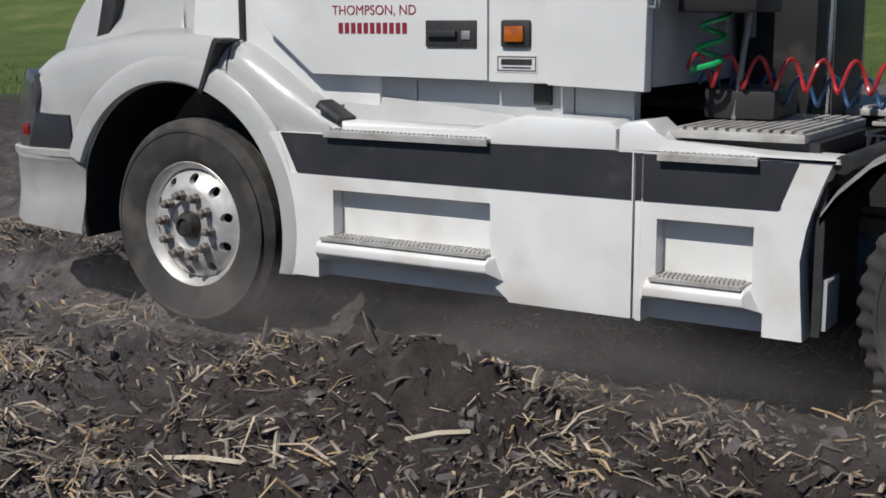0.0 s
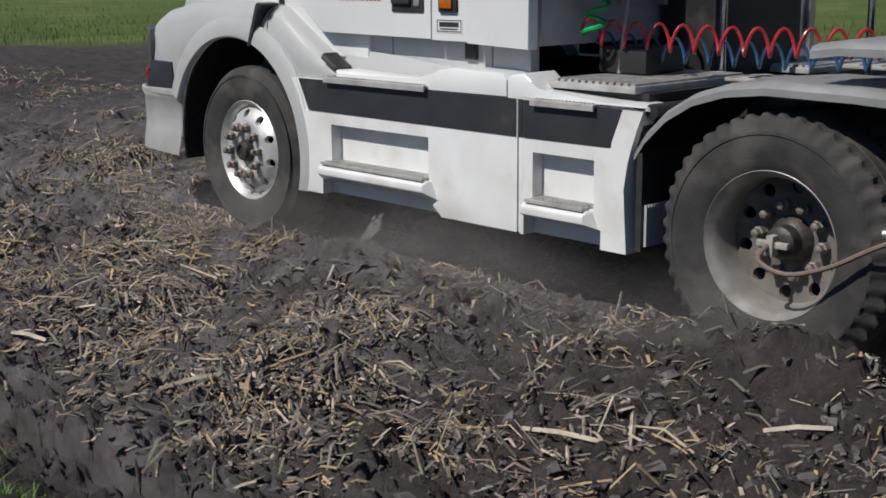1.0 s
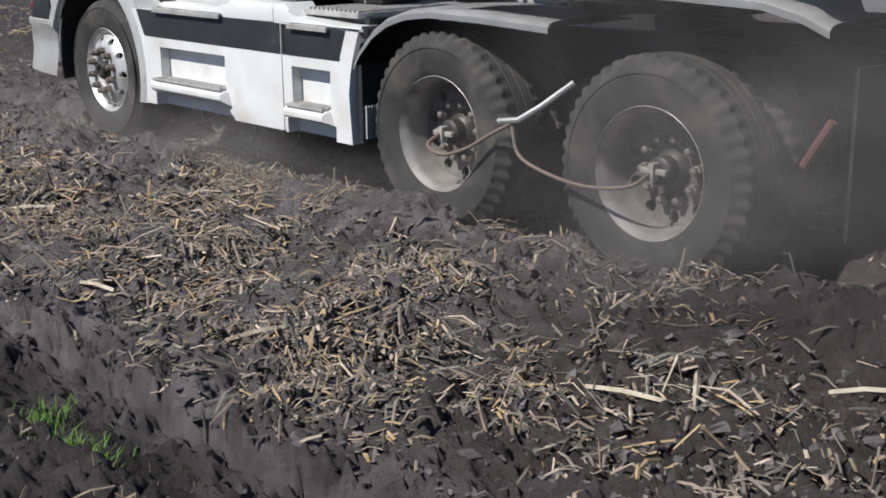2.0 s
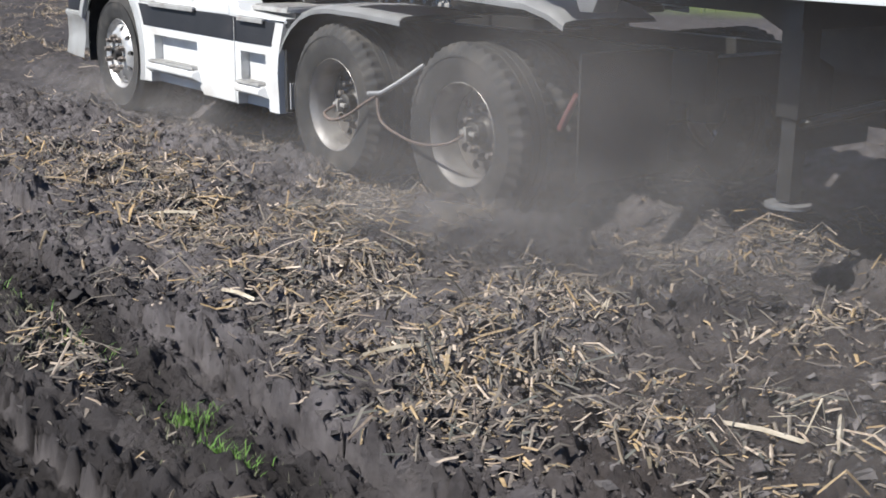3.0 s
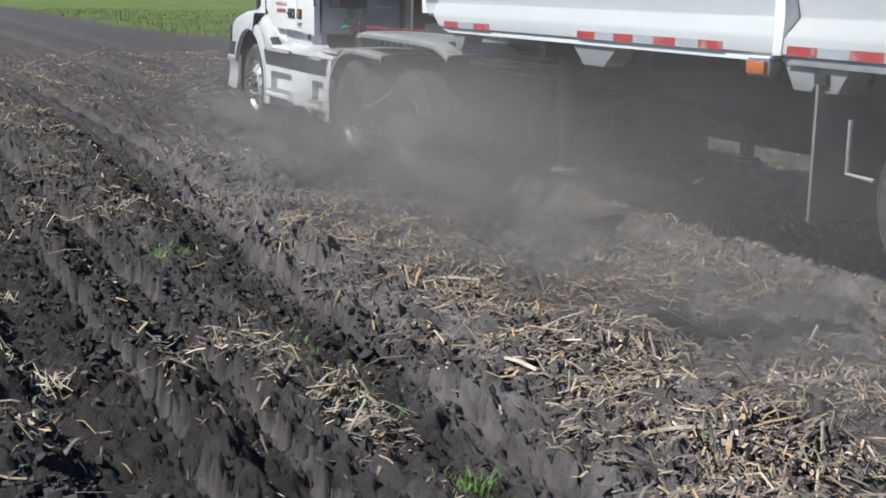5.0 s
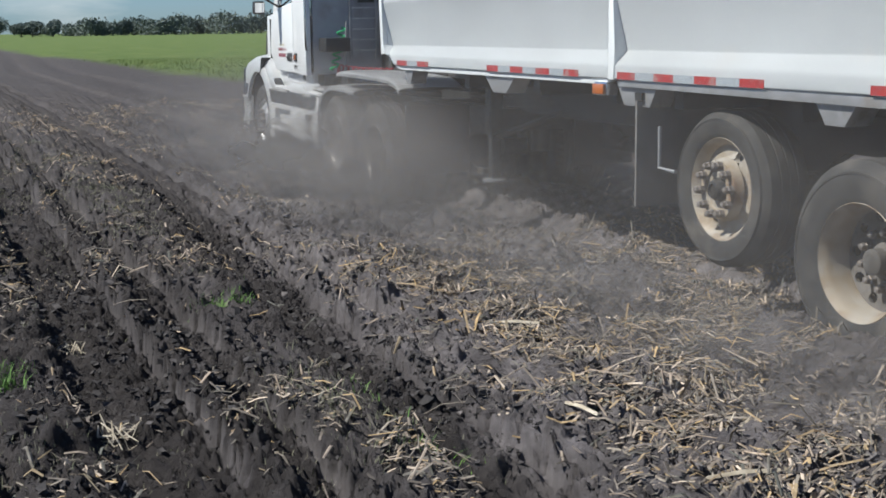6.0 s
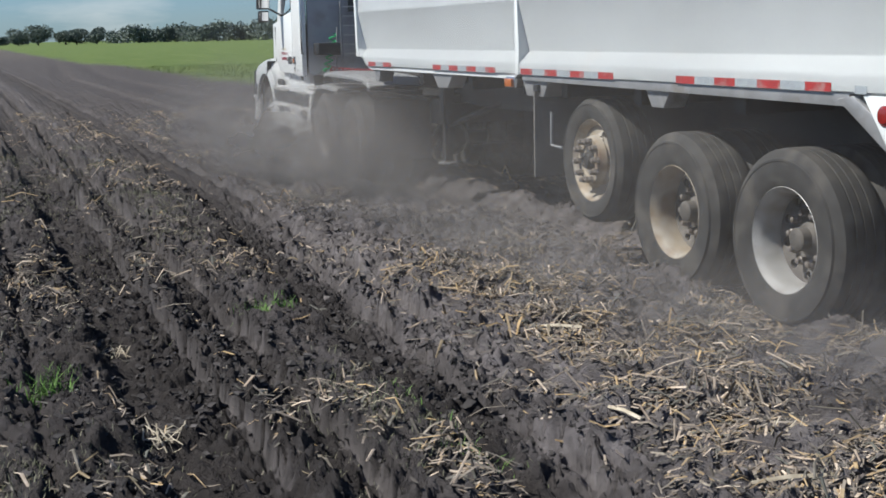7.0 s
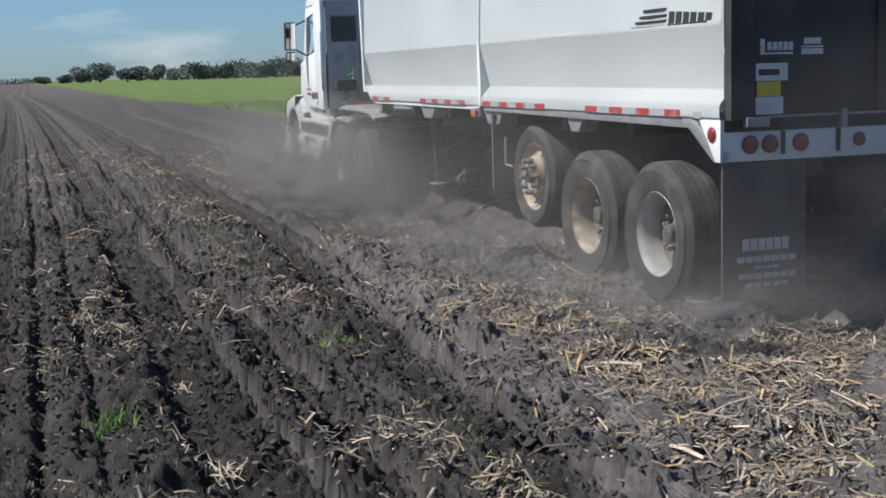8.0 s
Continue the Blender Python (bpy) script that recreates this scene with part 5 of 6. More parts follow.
def build_chassis(t):
    both("frame_rail", boxes((-1.75, 4.9, 0.36, 0.44, 0.66, 0.93)), BLACK, t, "black frame rail")
    for x in (1.5, -1.7, 0.0):
        part("cross_member", boxes((x - 0.06, x + 0.06, -0.36, 0.36, 0.68, 0.90)), BLACK, t)
    for x in (0.67, -0.67):
        bm = tube(bmesh.new(), [(x, -1.0, 0.425), (x, 1.0, 0.425)], 0.085, 14)
        bmesh.ops.create_uvsphere(bm, u_segments=14, v_segments=8, radius=0.21, matrix=Matrix.Translation((x, 0, 0.43)))
        part("drive_axle", bm, BLACK, t, "dirty drive axle with differential")
        both("air_spring", lathe_z(x - 0.28, 0.5, 0.40, 0.66, 0.12), PLASTIC, t)
    part("steer_axle", tube(bmesh.new(), [(4.23, -0.98, 0.44), (4.23, -0.5, 0.38), (4.23, 0.5, 0.38), (4.23, 0.98, 0.44)], 0.06, 10), BLACK, t)
    both("fuel_tank", tube(bmesh.new(), [(1.7, 0.78, 0.62), (3.45, 0.78, 0.62)], 0.27, 24), BLACK, t, "tank behind the fairing")
    part("engine_block", boxes((3.5, 5.1, -0.5, 0.5, 0.55, 1.25, 0.05)), BLACK, t)
    # deck plate
    bm = box(bmesh.new(), 1.40, 1.895, 0.27, 1.105, 0.955, 0.985, 0.004)
    plates = both("deck_plate", bm, DULL_ALLOY, t, "ribbed aluminium deck plate")
    for k in range(12):
        x = 1.412 + 0.0395 * k
        for plate, y0, y1 in zip(plates, (0.29, -1.09), (1.09, -0.29)):
            part("rib", boxes((x, x + 0.024, y0, y1, 0.984, 0.996)), DULL_ALLOY, plate)
    bm = box(bmesh.new(), 0.35, 1.30, 0.36, 0.60, 0.985, 1.0, 0.003)
    for k in range(8):
        box(bm, 0.42 + 0.11 * k, 0.47 + 0.11 * k, 0.38, 0.58, 1.0, 1.006)
    both("deck_plate", bm, DULL_ALLOY, t, "narrow aluminium frame plate")
    both("deck_bracket", boxes((1.36, 1.92, 0.44, 1.06, 0.90, 0.955)), BLACK, t)
    part("fifth_wheel", prism(bmesh.new(), [(0.45, 1.05), (0.4, 1.17), (-0.35, 1.17), (-0.6, 1.08), (-0.6, 1.04), (0.3, 1.0)], -0.45, 0.45, 0.02), GREASE, t, "greasy fifth wheel coupling plate")
    # quarter fenders
    for pts, y0, lab in (([(1.305, 0.745), (1.255, 0.82), (1.15, 0.92), (1.03, 0.99), (0.88, 1.035), (0.70, 1.055), (0.35, 1.05), (-0.10, 1.03)], 0.62, "polished front quarter fender"),
                         ([(0.52, 1.20), (0.40, 1.215), (0.0, 1.215), (-0.8, 1.205), (-1.2, 1.19), (-1.38, 1.15), (-1.50, 1.10)], 0.58, "light grey flat rear fender")):
        bm = bmesh.new()
        rows = []
        for x, z in pts:
            rows.append([bm.verts.new((x, y, zz)) for y, zz in ((y0, z - 0.005), (y0 + 0.3, z + 0.008), (1.16, z + 0.004), (1.205, z - 0.005), (1.222, z - 0.022), (1.222, z - 0.05))])
        for a, b in zip(rows, rows[1:]):
            for p, q, r, s in zip(a, a[1:], b[1:], b):
                bm.faces.new((p, q, r, s))
        bmesh.ops.solidify(bm, geom=list(bm.faces), thickness=0.008)
        both("fender", bm, FENDER, t, lab)
        # thin black sheet added just below the pale fender
        bm = bmesh.new()
        rows = [[bm.verts.new((x, y, z - 0.022)) for y in (y0 - 0.02, 0.9, 1.205)] for x, z in pts]
        for a, b in zip(rows, rows[1:]):
            for p, q, r, w in zip(a, a[1:], b[1:], b):
                bm.faces.new((p, q, r, w))
        bmesh.ops.solidify(bm, geom=list(bm.faces), thickness=0.006)
        both("fender_underside", bm, BLACK, t, "black fender underside")
    both("fender_bracket", boxes((0.62, 0.70, 0.44, 1.15, 0.985, 1.03)), BLACK, t)
    both("fender_bracket", boxes((-0.75, -0.67, 0.44, 1.1, 1.14, 1.19)), BLACK, t)
    both("bracket_tube", tube(bmesh.new(), [(1.245, 0.5, 0.90), (1.245, 1.19, 0.90)], 0.032, 14), BLACK, t)
    # tyre inflation hoses
    hub = [(0.69, 1.16, 0.425), (0.66, 1.27, 0.385), (0.52, 1.30, 0.36), (0.36, 1.285, 0.41), (0.22, 1.27, 0.49), (0.10, 1.25, 0.555)]
    part("inflation_hose", tube(bmesh.new(), smooth_path(hub), 0.010), TANHOSE, t, "tan tyre inflation hose")
    hub = [(-0.65, 1.16, 0.42), (-0.62, 1.26, 0.37), (-0.4, 1.29, 0.34), (-0.12, 1.26, 0.36), (0.04, 1.26, 0.42), (0.09, 1.25, 0.545)]
    part("inflation_hose", tube(bmesh.new(), smooth_path(hub), 0.009), TANHOSE, t, "dusty tyre inflation hose")
    part("hose_arm", tube(bmesh.new(), [(-0.11, 1.05, 0.745), (-0.02, 1.17, 0.64), (0.06, 1.24, 0.575), (0.17, 1.26, 0.56)], 0.016), GREYSTEEL, t, "steel hose arm between the drive wheels")
    for x in (0.68, -0.66):
        bm = boxes((x - 0.07, x - 0.012, 1.13, 1.155, 0.412, 0.438, 0.006), (x + 0.012, x + 0.07, 1.13, 1.155, 0.412, 0.438, 0.006), (x - 0.015, x + 0.015, 1.12, 1.17, 0.38, 0.462, 0.005))
        part("swivel_fitting", bm, PALE, t, "pale cross-shaped air swivel on the hub")
    both("mud_flap_bracket", tube(bmesh.new(), [(-1.44, 1.05, 0.72), (-1.39, 1.06, 0.63), (-1.33, 1.06, 0.53)], 0.020), DULLRED, t, "short red bracket tube behind the wheels")
    both("mud_flap", boxes((-1.62, -1.605, 0.56, 1.2, 0.30, 0.95)), BLACK, t, "black rubber mud flap")
    # lines to the trailer
    part("air_hose", tube(bmesh.new(), coil(1.94, 0.15, 0.80, 1.19, 0.06, 16, 0.03, -0.4), 0.008, 6), REDHOSE, t, "red coiled air hose")
    part("air_hose", tube(bmesh.new(), coil(1.93, 0.10, 0.70, 1.13, 0.055, 16, 0.03, -0.35), 0.008, 6), BLUEHOSE, t, "blue coiled air hose")
    spiral = []
    for i in range(60):
        q = i / 59
        a = q * 6 * 2 * math.pi
        spiral.append((1.86 - 0.05 * q + 0.05 * math.cos(a), 0.84 - 0.1 * q + 0.05 * math.sin(a), 1.18 + 0.5 * q))
    part("electric_cable", tube(bmesh.new(), spiral, 0.011, 6), GREENHOSE, t, "green coiled electric cable")
    part("cable_pole", tube(bmesh.new(), [(1.78, 0.74, 1.0), (1.70, 0.72, 1.75)], 0.012), GREYSTEEL, t)
    part("hose_post", tube(bmesh.new(), [(1.57, 0.23, 0.95), (1.57, 0.23, 1.9)], 0.018, 12), CHROME, t, "chrome hose post")
    part("hose_post", tube(bmesh.new(), [(1.05, -0.2, 0.95), (1.05, -0.2, 1.9)], 0.018, 12), CHROME, t, "chrome hose post")
    part("valve_block", boxes((1.62, 1.9, 0.45, 0.75, 1.0, 1.12, 0.02)), BLACK, t)


def smooth_path(pts, n=6):
    P = [Vector(p) for p in pts]
    out = []
    for i in range(len(P) - 1):
        a, b, c, d = P[max(i - 1, 0)], P[i], P[i + 1], P[min(i + 2, len(P) - 1)]
        for k in range(n):
            t = k / n
            out.append(0.5 * (2 * b + (c - a) * t + (2 * a - 5 * b + 4 * c - d) * t * t + (3 * b - a - 3 * c + d) * t ** 3))
    return out + [P[-1]]


def lathe_z(x, y, z0, z1, r):
    return tube(bmesh.new(), [(x, y, z0), (x, y, (z0 + z1) / 2), (x, y, z1)], r, 16)


build_chassis(tractor)
build_wheel(tractor, RIM_STEER, TYRE_STEER, 4.228, 1.138, 0.442, False, 12, "polished aluminium steer wheel with round hand holes")
build_wheel(tractor, RIM_DRIVE, TYRE_DRIVE, 0.669, 1.20, 0.428, True, 40, "deep dished aluminium drive wheel")
build_wheel(tractor, RIM_DRIVE, TYRE_DRIVE, -0.667, 1.20, 0.42, True, 75, "deep dished aluminium drive wheel")

# ---- the trailer ----
trailer = thing("dump_trailer", "white steel three-axle dump trailer with black tailgate and red tape", "trailer")
X0, X1 = -1.20, -9.86


def build_trailer(t):
    # flank: rail, bright ledge, flared lower panel, upright upper panel
    prof = [(1.262, 1.318), (1.275, 1.33), (1.275, 1.40), (1.262, 1.425), (1.195, 1.495), (1.19, 1.51), (1.268, 1.885), (1.272, 1.905), (1.262, 1.925), (1.235, 2.74), (1.275, 2.75), (1.275, 2.84)]

    def flank(xa, xb):
        bm = bmesh.new()
        n = 14
        rows = []
        for i in range(n + 1):
            k = i / n
            row = []
            for j, (y, z) in enumerate(prof):
                front = xa - 0.30 * max(0.0, (1.51 - z) / 0.2) * (xa > -2) + 0.10 * max(0.0, (z - 1.5)) * (xa > -2)
                x = front + (xb - front) * k
                dent = 0.006 * noise.noise(Vector((x * 1.3, z * 2, 5))) if 5 < j < 10 else 0
                row.append(bm.verts.new((x, y + dent, z)))
            rows.append(row)
        for a, b in zip(rows, rows[1:]):
            for p, q, r, s in zip(a, a[1:], b[1:], b):
                bm.faces.new((p, q, r, s))
        bmesh.ops.solidify(bm, geom=list(bm.faces), thickness=0.03)
        return bm
    both("side_panel", flank(X0, -5.49), BODYWHITE, t, "white folded steel side panel")
    both("side_panel", flank(-5.53, X1), BODYWHITE, t, "white folded steel side panel")
    both("side_post", prism(bmesh.new(), [(-5.475, 1.32), (-5.475, 1.86), (-5.49, 1.93), (-5.53, 1.93), (-5.555, 1.5), (-5.545, 1.32)], 1.15, 1.282, 0.006), BODYWHITE, t, "white upright side post")
    both("corner_post", prism(bmesh.new(), [(-1.16, 1.42), (-1.30, 1.42), (-1.22, 1.52), (-1.14, 2.84), (-1.06, 2.84)], 1.08, 1.29, 0.008), BODYWHITE, t, "white front corner post")
    part("front_wall", prism(bmesh.new(), [(-1.18, 1.40), (-1.24, 1.40), (-1.12, 2.84), (-1.05, 2.84)], -1.24, 1.24), BODYWHITE, t, "white sloping front wall")
    part("floor_pan", boxes((-9.8, -1.3, -1.2, 1.2, 1.30, 1.36)), BLACK, t, "dark body floor")
    both("sub_rail", prism(bmesh.new(), [(-5.60, 1.318), (-5.56, 1.28), (-9.45, 1.255), (-9.50, 1.318)], 1.10, 1.262, 0.004), GREYSTEEL, t, "grey lower rail")
    both("sub_rail", prism(bmesh.new(), [(-1.45, 1.318), (-1.6, 1.285), (-5.4, 1.285), (-5.45, 1.318)], 1.10, 1.258, 0.004), BODYWHITE, t, "white lower rail")
    # reflective tape
    for xa, xb, n in ((-1.56, -2.34, 3), (-3.58, -5.07, 7), (-5.58, -7.09, 7), (-7.89, -9.37, 7)):
        w = (xb - xa) / n
        for k in range(n):
            both("reflective_tape", boxes((xa + w * (k + 1), xa + w * k, 1.2755, 1.2775, 1.324, 1.370)), RED if k % 2 == 0 else SILVER, t, "red tape" if k % 2 == 0 else "silver tape")
    both("reflective_tape", boxes((-9.64, -9.55, 1.2755, 1.2775, 1.321, 1.36)), SILVER, t, "silver tape")
    # gussets under the rail
    for x, w in ((-3.72, 0.30), (-5.66, 0.16), (-5.84, 0.16), (-7.60, 0.18), (-1.75, 0.12)):
        both("gusset", prism(bmesh.new(), [(x + w, 1.31), (x + w * 0.4, 1.16), (x - w * 0.4, 1.16), (x - w, 1.31)], 1.08, 1.235, 0.008), GREYSTEEL, t, "pressed steel gusset")
    a, _ = both("marker_lamp", boxes((-5.46, -5.29, 1.20, 1.285, 1.212, 1.302, 0.012)), CHROME, t, "marker lamp housing")
    part("marker_lens", boxes((-5.445, -5.305, 1.285, 1.302, 1.224, 1.290, 0.008)), AMBER, a, "amber marker lens")
    # chassis below
    both("main_beam", prism(bmesh.new(), [(-1.0, 1.30), (-1.0, 1.18), (-2.2, 1.16), (-2.7, 0.93), (-9.7, 0.93), (-9.7, 1.30)], 0.42, 0.54), BLACK, t, "black chassis beam")
    for x in (-2.9, -4.2, -5.3, -6.1, -7.2, -8.4, -9.5):
        part("cross_member", boxes((x - 0.05, x + 0.05, -1.15, 1.15, 1.16, 1.30)), BLACK, t)
    part("king_pin_plate", boxes((-1.0, 0.55, -0.55, 0.55, 1.18, 1.23, 0.01)), GREASE, t, "greasy king pin plate")
    part("body_nose", prism(bmesh.new(), [(-1.1, 1.42), (-1.1, 1.23), (0.6, 1.23), (0.6, 1.27), (-0.6, 1.42)], -0.5, 0.5), BLACK, t, "black gooseneck nose")
    both("landing_leg", boxes((-2.73, -2.61, 0.74, 0.86, 0.75, 1.25, 0.006), (-2.71, -2.63, 0.76, 0.84, 0.37, 0.78, 0.005)), BLACK, t, "dark landing leg")
    both("landing_foot", tube(bmesh.new(), [(-2.67, 0.8, 0.343), (-2.67, 0.8, 0.36)], 0.105, 20), GREYSTEEL, t, "pale landing foot")
    both("leg_brace", tube(bmesh.new(), [(-2.7, 0.8, 0.72), (-3.5, 0.5, 1.0)], 0.025), BLACK, t)
    part("tool_box", boxes((-5.15, -4.5, -0.4, 0.4, 0.78, 1.1, 0.02)), BLACK, t, "dark box slung under the chassis")
    # made-up block, covers the sunlit ground showing beneath the chassis
    part("offside_blocker", boxes((-3.3, -1.27, -1.2, -0.85, 0.46, 1.15, 0.02)), BLACK, t, "added dark block on the offside of the chassis")
    both("air_tank", tube(bmesh.new(), [(-4.1, 0.25, 1.0), (-3.2, 0.25, 1.0)], 0.11, 16), BLACK, t)
    # axles
    for x, z in ((-6.587, 0.735), (-7.80, 0.517), (-8.95, 0.506)):
        part("axle", tube(bmesh.new(), [(x, -1.05, z), (x, 1.05, z)], 0.065, 12), BLACK, t, "dirty trailer axle")
        both("spring_hanger", prism(bmesh.new(), [(x + 0.35, 0.95), (x + 0.3, z + 0.02), (x - 0.1, z - 0.06), (x - 0.12, z + 0.12), (x - 0.3, 0.95)], 0.44, 0.52), BLACK, t)
        both("brake_chamber", tube(bmesh.new(), [(x + 0.2, 0.6, z + 0.05), (x + 0.42, 0.6, z + 0.1)], 0.08, 12), BLACK, t)
    # front flap
    f = part("mud_flap", boxes((-5.815, -5.795, 0.62, 1.27, 0.545, 1.20, 0.004)), DUSTYFLAP, t, "dust-coated rubber flap before the wheels")
    both("flap_rod", tube(bmesh.new(), [(-5.97, 1.20, 1.05), (-5.97, 1.20, 0.80), (-6.15, 1.20, 0.79)], 0.012), GREYSTEEL, t, "bent steel rod")
    both("flap_hanger", boxes((-5.85, -5.77, 0.6, 1.26, 1.2, 1.25)), BLACK, t)
    part("stencil_bar", boxes((-5.792, -5.789, 0.82, 1.08, 1.02, 1.06)), INK_PALE, f)
    # rear bumper bar with lamps
    b = part("rear_bar", boxes((-9.86, -9.74, -1.24, 1.24, 1.055, 1.238, 0.006)), BODYWHITE, t, "white rear lamp bar")
    both("rear_bracket", prism(bmesh.new(), [(-9.47, 1.30), (-9.40, 1.29), (-9.78, 1.05), (-9.86, 1.06), (-9.86, 1.12), (-9.52, 1.31)], 1.20, 1.265, 0.005), GREYSTEEL, t, "bent grey bracket")
    both("bar_end", prism(bmesh.new(), [(-9.60, 1.315), (-9.86, 1.315), (-9.86, 1.055), (-9.80, 1.055)], 1.238, 1.268, 0.004), BODYWHITE, t, "white bar end plate")
    both("side_lamp", lathe_at(-9.765, 1.27, 1.225, 0.042, 0.012), REDLENS, t, "round red side lamp")
    for y, r, m in ((1.062, 0.052, REDLENS), (0.922, 0.052, SHADED_AMBER), (0.702, 0.052, REDLENS), (0.272, 0.04, REDLENS), (0.0, 0.04, REDLENS)):
        for s in ((1, -1) if y else (1,)):
            bm = bmesh.new()
            rows = [(r * 1.12, 0.0), (r * 1.12, -0.012), (r, -0.014), (r * 0.95, -0.022), (r * 0.5, -0.03)]
            lathe(bm, rows, 24)
            for v in bm.verts:
                v.co = Vector((-9.86 + v.co.y, y * s + v.co.x, 1.158 + v.co.z))
            part("tail_lamp", bm, m, b, "round red tail lamp" if m == REDLENS else "round amber turn lamp")
    for y in (0.83, 0.43):
        both("bar_hook", boxes((-9.875, -9.86, y - 0.012, y + 0.012, 1.09, 1.235)), BLACK, t)
    # tailgate
    # black filler box stands in for the dark recess below the gate
    part("gate_gap", boxes((-9.855, -9.75, -1.2, 1.2, 1.24, 1.31)), BLACK, t, "black filler for the dark gap under the gate")
    g = part("tailgate", boxes((-9.90, -9.84, -1.235, 1.235, 1.312, 2.83, 0.008)), GATE, t, "black steel tailgate")
    both("gate_post", boxes((-9.93, -9.90, 1.08, 1.235, 1.312, 2.83, 0.005)), GATE, t, "black gate post")
    part("gate_edge", boxes((-9.925, -9.90, -0.42, 1.0, 1.322, 1.334)), GREYSTEEL, g, "worn bright lower edge")
    for y in (-0.5, 0.15):
        part("gate_rib", boxes((-9.93, -9.90, y - 0.04, y + 0.04, 1.34, 2.8, 0.004)), GATE, g)
    part("gate_latch", boxes((-9.96, -9.90, 0.98, 1.14, 1.27, 1.33, 0.006)), GREYSTEEL, t, "steel gate latch")
    part("gate_latch", boxes((-9.95, -9.90, 0.42, 0.46, 1.24, 1.36, 0.006)), GREYSTEEL, t, "steel gate latch")
    for y0, y1, z0, z1, m, lab in ((0.825, 1.049, 1.545, 1.652, STICKER, "white sticker with a dark bar"), (0.875, 1.04, 1.452, 1.54, YELLOW, "yellow sticker"), (0.855, 1.049, 1.342, 1.448, STICKER, "white printed sticker")):
        s = part("sticker", boxes((-9.905, -9.90, y0, y1, z0, z1)), m, g, lab)
        if m == STICKER:
            part("print_bar", boxes((-9.9065, -9.905, y0 + 0.06, y1 - 0.02, (z0 + z1) / 2 - 0.02, (z0 + z1) / 2 + 0.018)), INK_BLACK if z0 > 1.5 else INK_PALE, s)
    badge(t, 0.789, 1.018, 1.705, 1.80, -9.9035)
    bm = boxes((-9.9045, -9.90, 0.573, 0.73, 1.70, 1.735), (-9.9045, -9.90, 0.573, 0.73, 1.742, 1.752), (-9.9045, -9.90, 0.59, 0.71, 1.762, 1.80))
    part("badge", bm, INK_PALE, g, "pale emblem of bars")
    # rear mud flaps with worn pale print
    for s in (1, -1):
        y0, y1 = sorted((0.635 * s, 1.233 * s))
        m = part("mud_flap", boxes((-9.83, -9.81, y0, y1, 0.17, 1.05, 0.004)), FLAP, t, "black rubber mud flap with pale worn print")
        bars = bmesh.new()
        for a, c, z0, z1 in ((0.76, 1.10, 0.49, 0.565), (0.71, 1.14, 0.415, 0.452), (0.83, 1.02, 0.372, 0.39), (0.71, 1.13, 0.31, 0.345), (0.76, 1.08, 0.255, 0.285)):
            ya, yb = sorted((a * s, c * s))
            k = max(3, int((yb - ya) / 0.055))
            for i in range(k):
                w = (yb - ya) / k
                box(bars, -9.8325, -9.83, ya + w * i, ya + w * (i + 0.84), z0, z1 + (0.012 * ((i * 7) % 3 - 1) if z1 - z0 > 0.08 else 0))
        part("print_bar", bars, INK_PALE, m, "worn pale print bars")
    # flank emblem: stripes and a slanted block
    bm = bmesh.new()
    for i, z in enumerate((2.03, 1.99, 1.955, 1.92)):
        prism(bm, [(-8.84 + 0.06 * i, z), (-9.17, z), (-9.15, z - 0.018), (-8.70 + 0.06 * i - 0.14, z - 0.018)], 1.262, 1.266)
    for i in range(6):
        x = -9.21 - 0.095 * i
        prism(bm, [(x, 2.005 - 0.006 * i), (x - 0.07, 2.0 - 0.006 * i), (x - 0.06, 1.925), (x + 0.015, 1.92)], 1.262, 1.266)
    prism(bm, [(-9.19, 1.905), (-9.70, 1.91), (-9.69, 1.925), (-9.19, 1.92)], 1.262, 1.27)
    part("emblem", bm, INK_BLACK, t, "black emblem of slanted stripes and blocks")


def lathe_at(x, y, z, r, h):
    bm = lathe(bmesh.new(), [(r * 1.15, 0), (r * 1.15, h * 0.5), (r, h * 0.6), (r * 0.9, h), (r * 0.3, h * 1.3)], 20)
    for v in bm.verts:
        v.co += Vector((x, y, z))
    return bm


def badge(t, y0, y1, z0, z1, x):
    bm = bmesh.new()
    box(bm, x - 0.001, x + 0.003, y1 - 0.03, y1, z0, z1)
    box(bm, x - 0.001, x + 0.003, y0, y1, z0, z0 + 0.012)
    for i in range(5):
        w = (y1 - y0 - 0.04) / 5
        box(bm, x - 0.001, x + 0.003, y0 + w * i, y0 + w * (i + 0.75), z0 + 0.024, z1 - 0.02)
    part("badge", bm, INK_PALE, t, "pale emblem of blocks")


build_trailer(trailer)
build_wheel(trailer, RIM_LIFT, TYRE_LIFT, -6.587, 1.183, 0.735, False, 60, "rust-stained cream lift axle wheel")
build_wheel(trailer, RIM_RUST, TYRE_TRAILER, -7.80, 1.232, 0.517, True, 55, "rust-stained dished trailer wheel")
build_wheel(trailer, RIM_WHITE, TYRE_TRAILER, -8.95, 1.235, 0.506, True, 10, "dusty white dished trailer wheel")


# ---- far trees ----
def crown_cloud(n, cx, cy, cz, rx, ry, rz):
    d = rng.normal(0, 1, (n, 3))
    d /= np.linalg.norm(d, axis=1)[:, None]
    r = rng.uniform(0.35, 1.0, n) ** 0.5
    lump = 1 + 0.28 * np.sin(5 * d[:, 0] + 3 * d[:, 2] + cx) * np.cos(4 * d[:, 1] + cx)
    return np.stack([cx + d[:, 0] * r * rx * lump, cy + d[:, 1] * r * ry * lump, cz + d[:, 2] * r * rz * lump], 1)


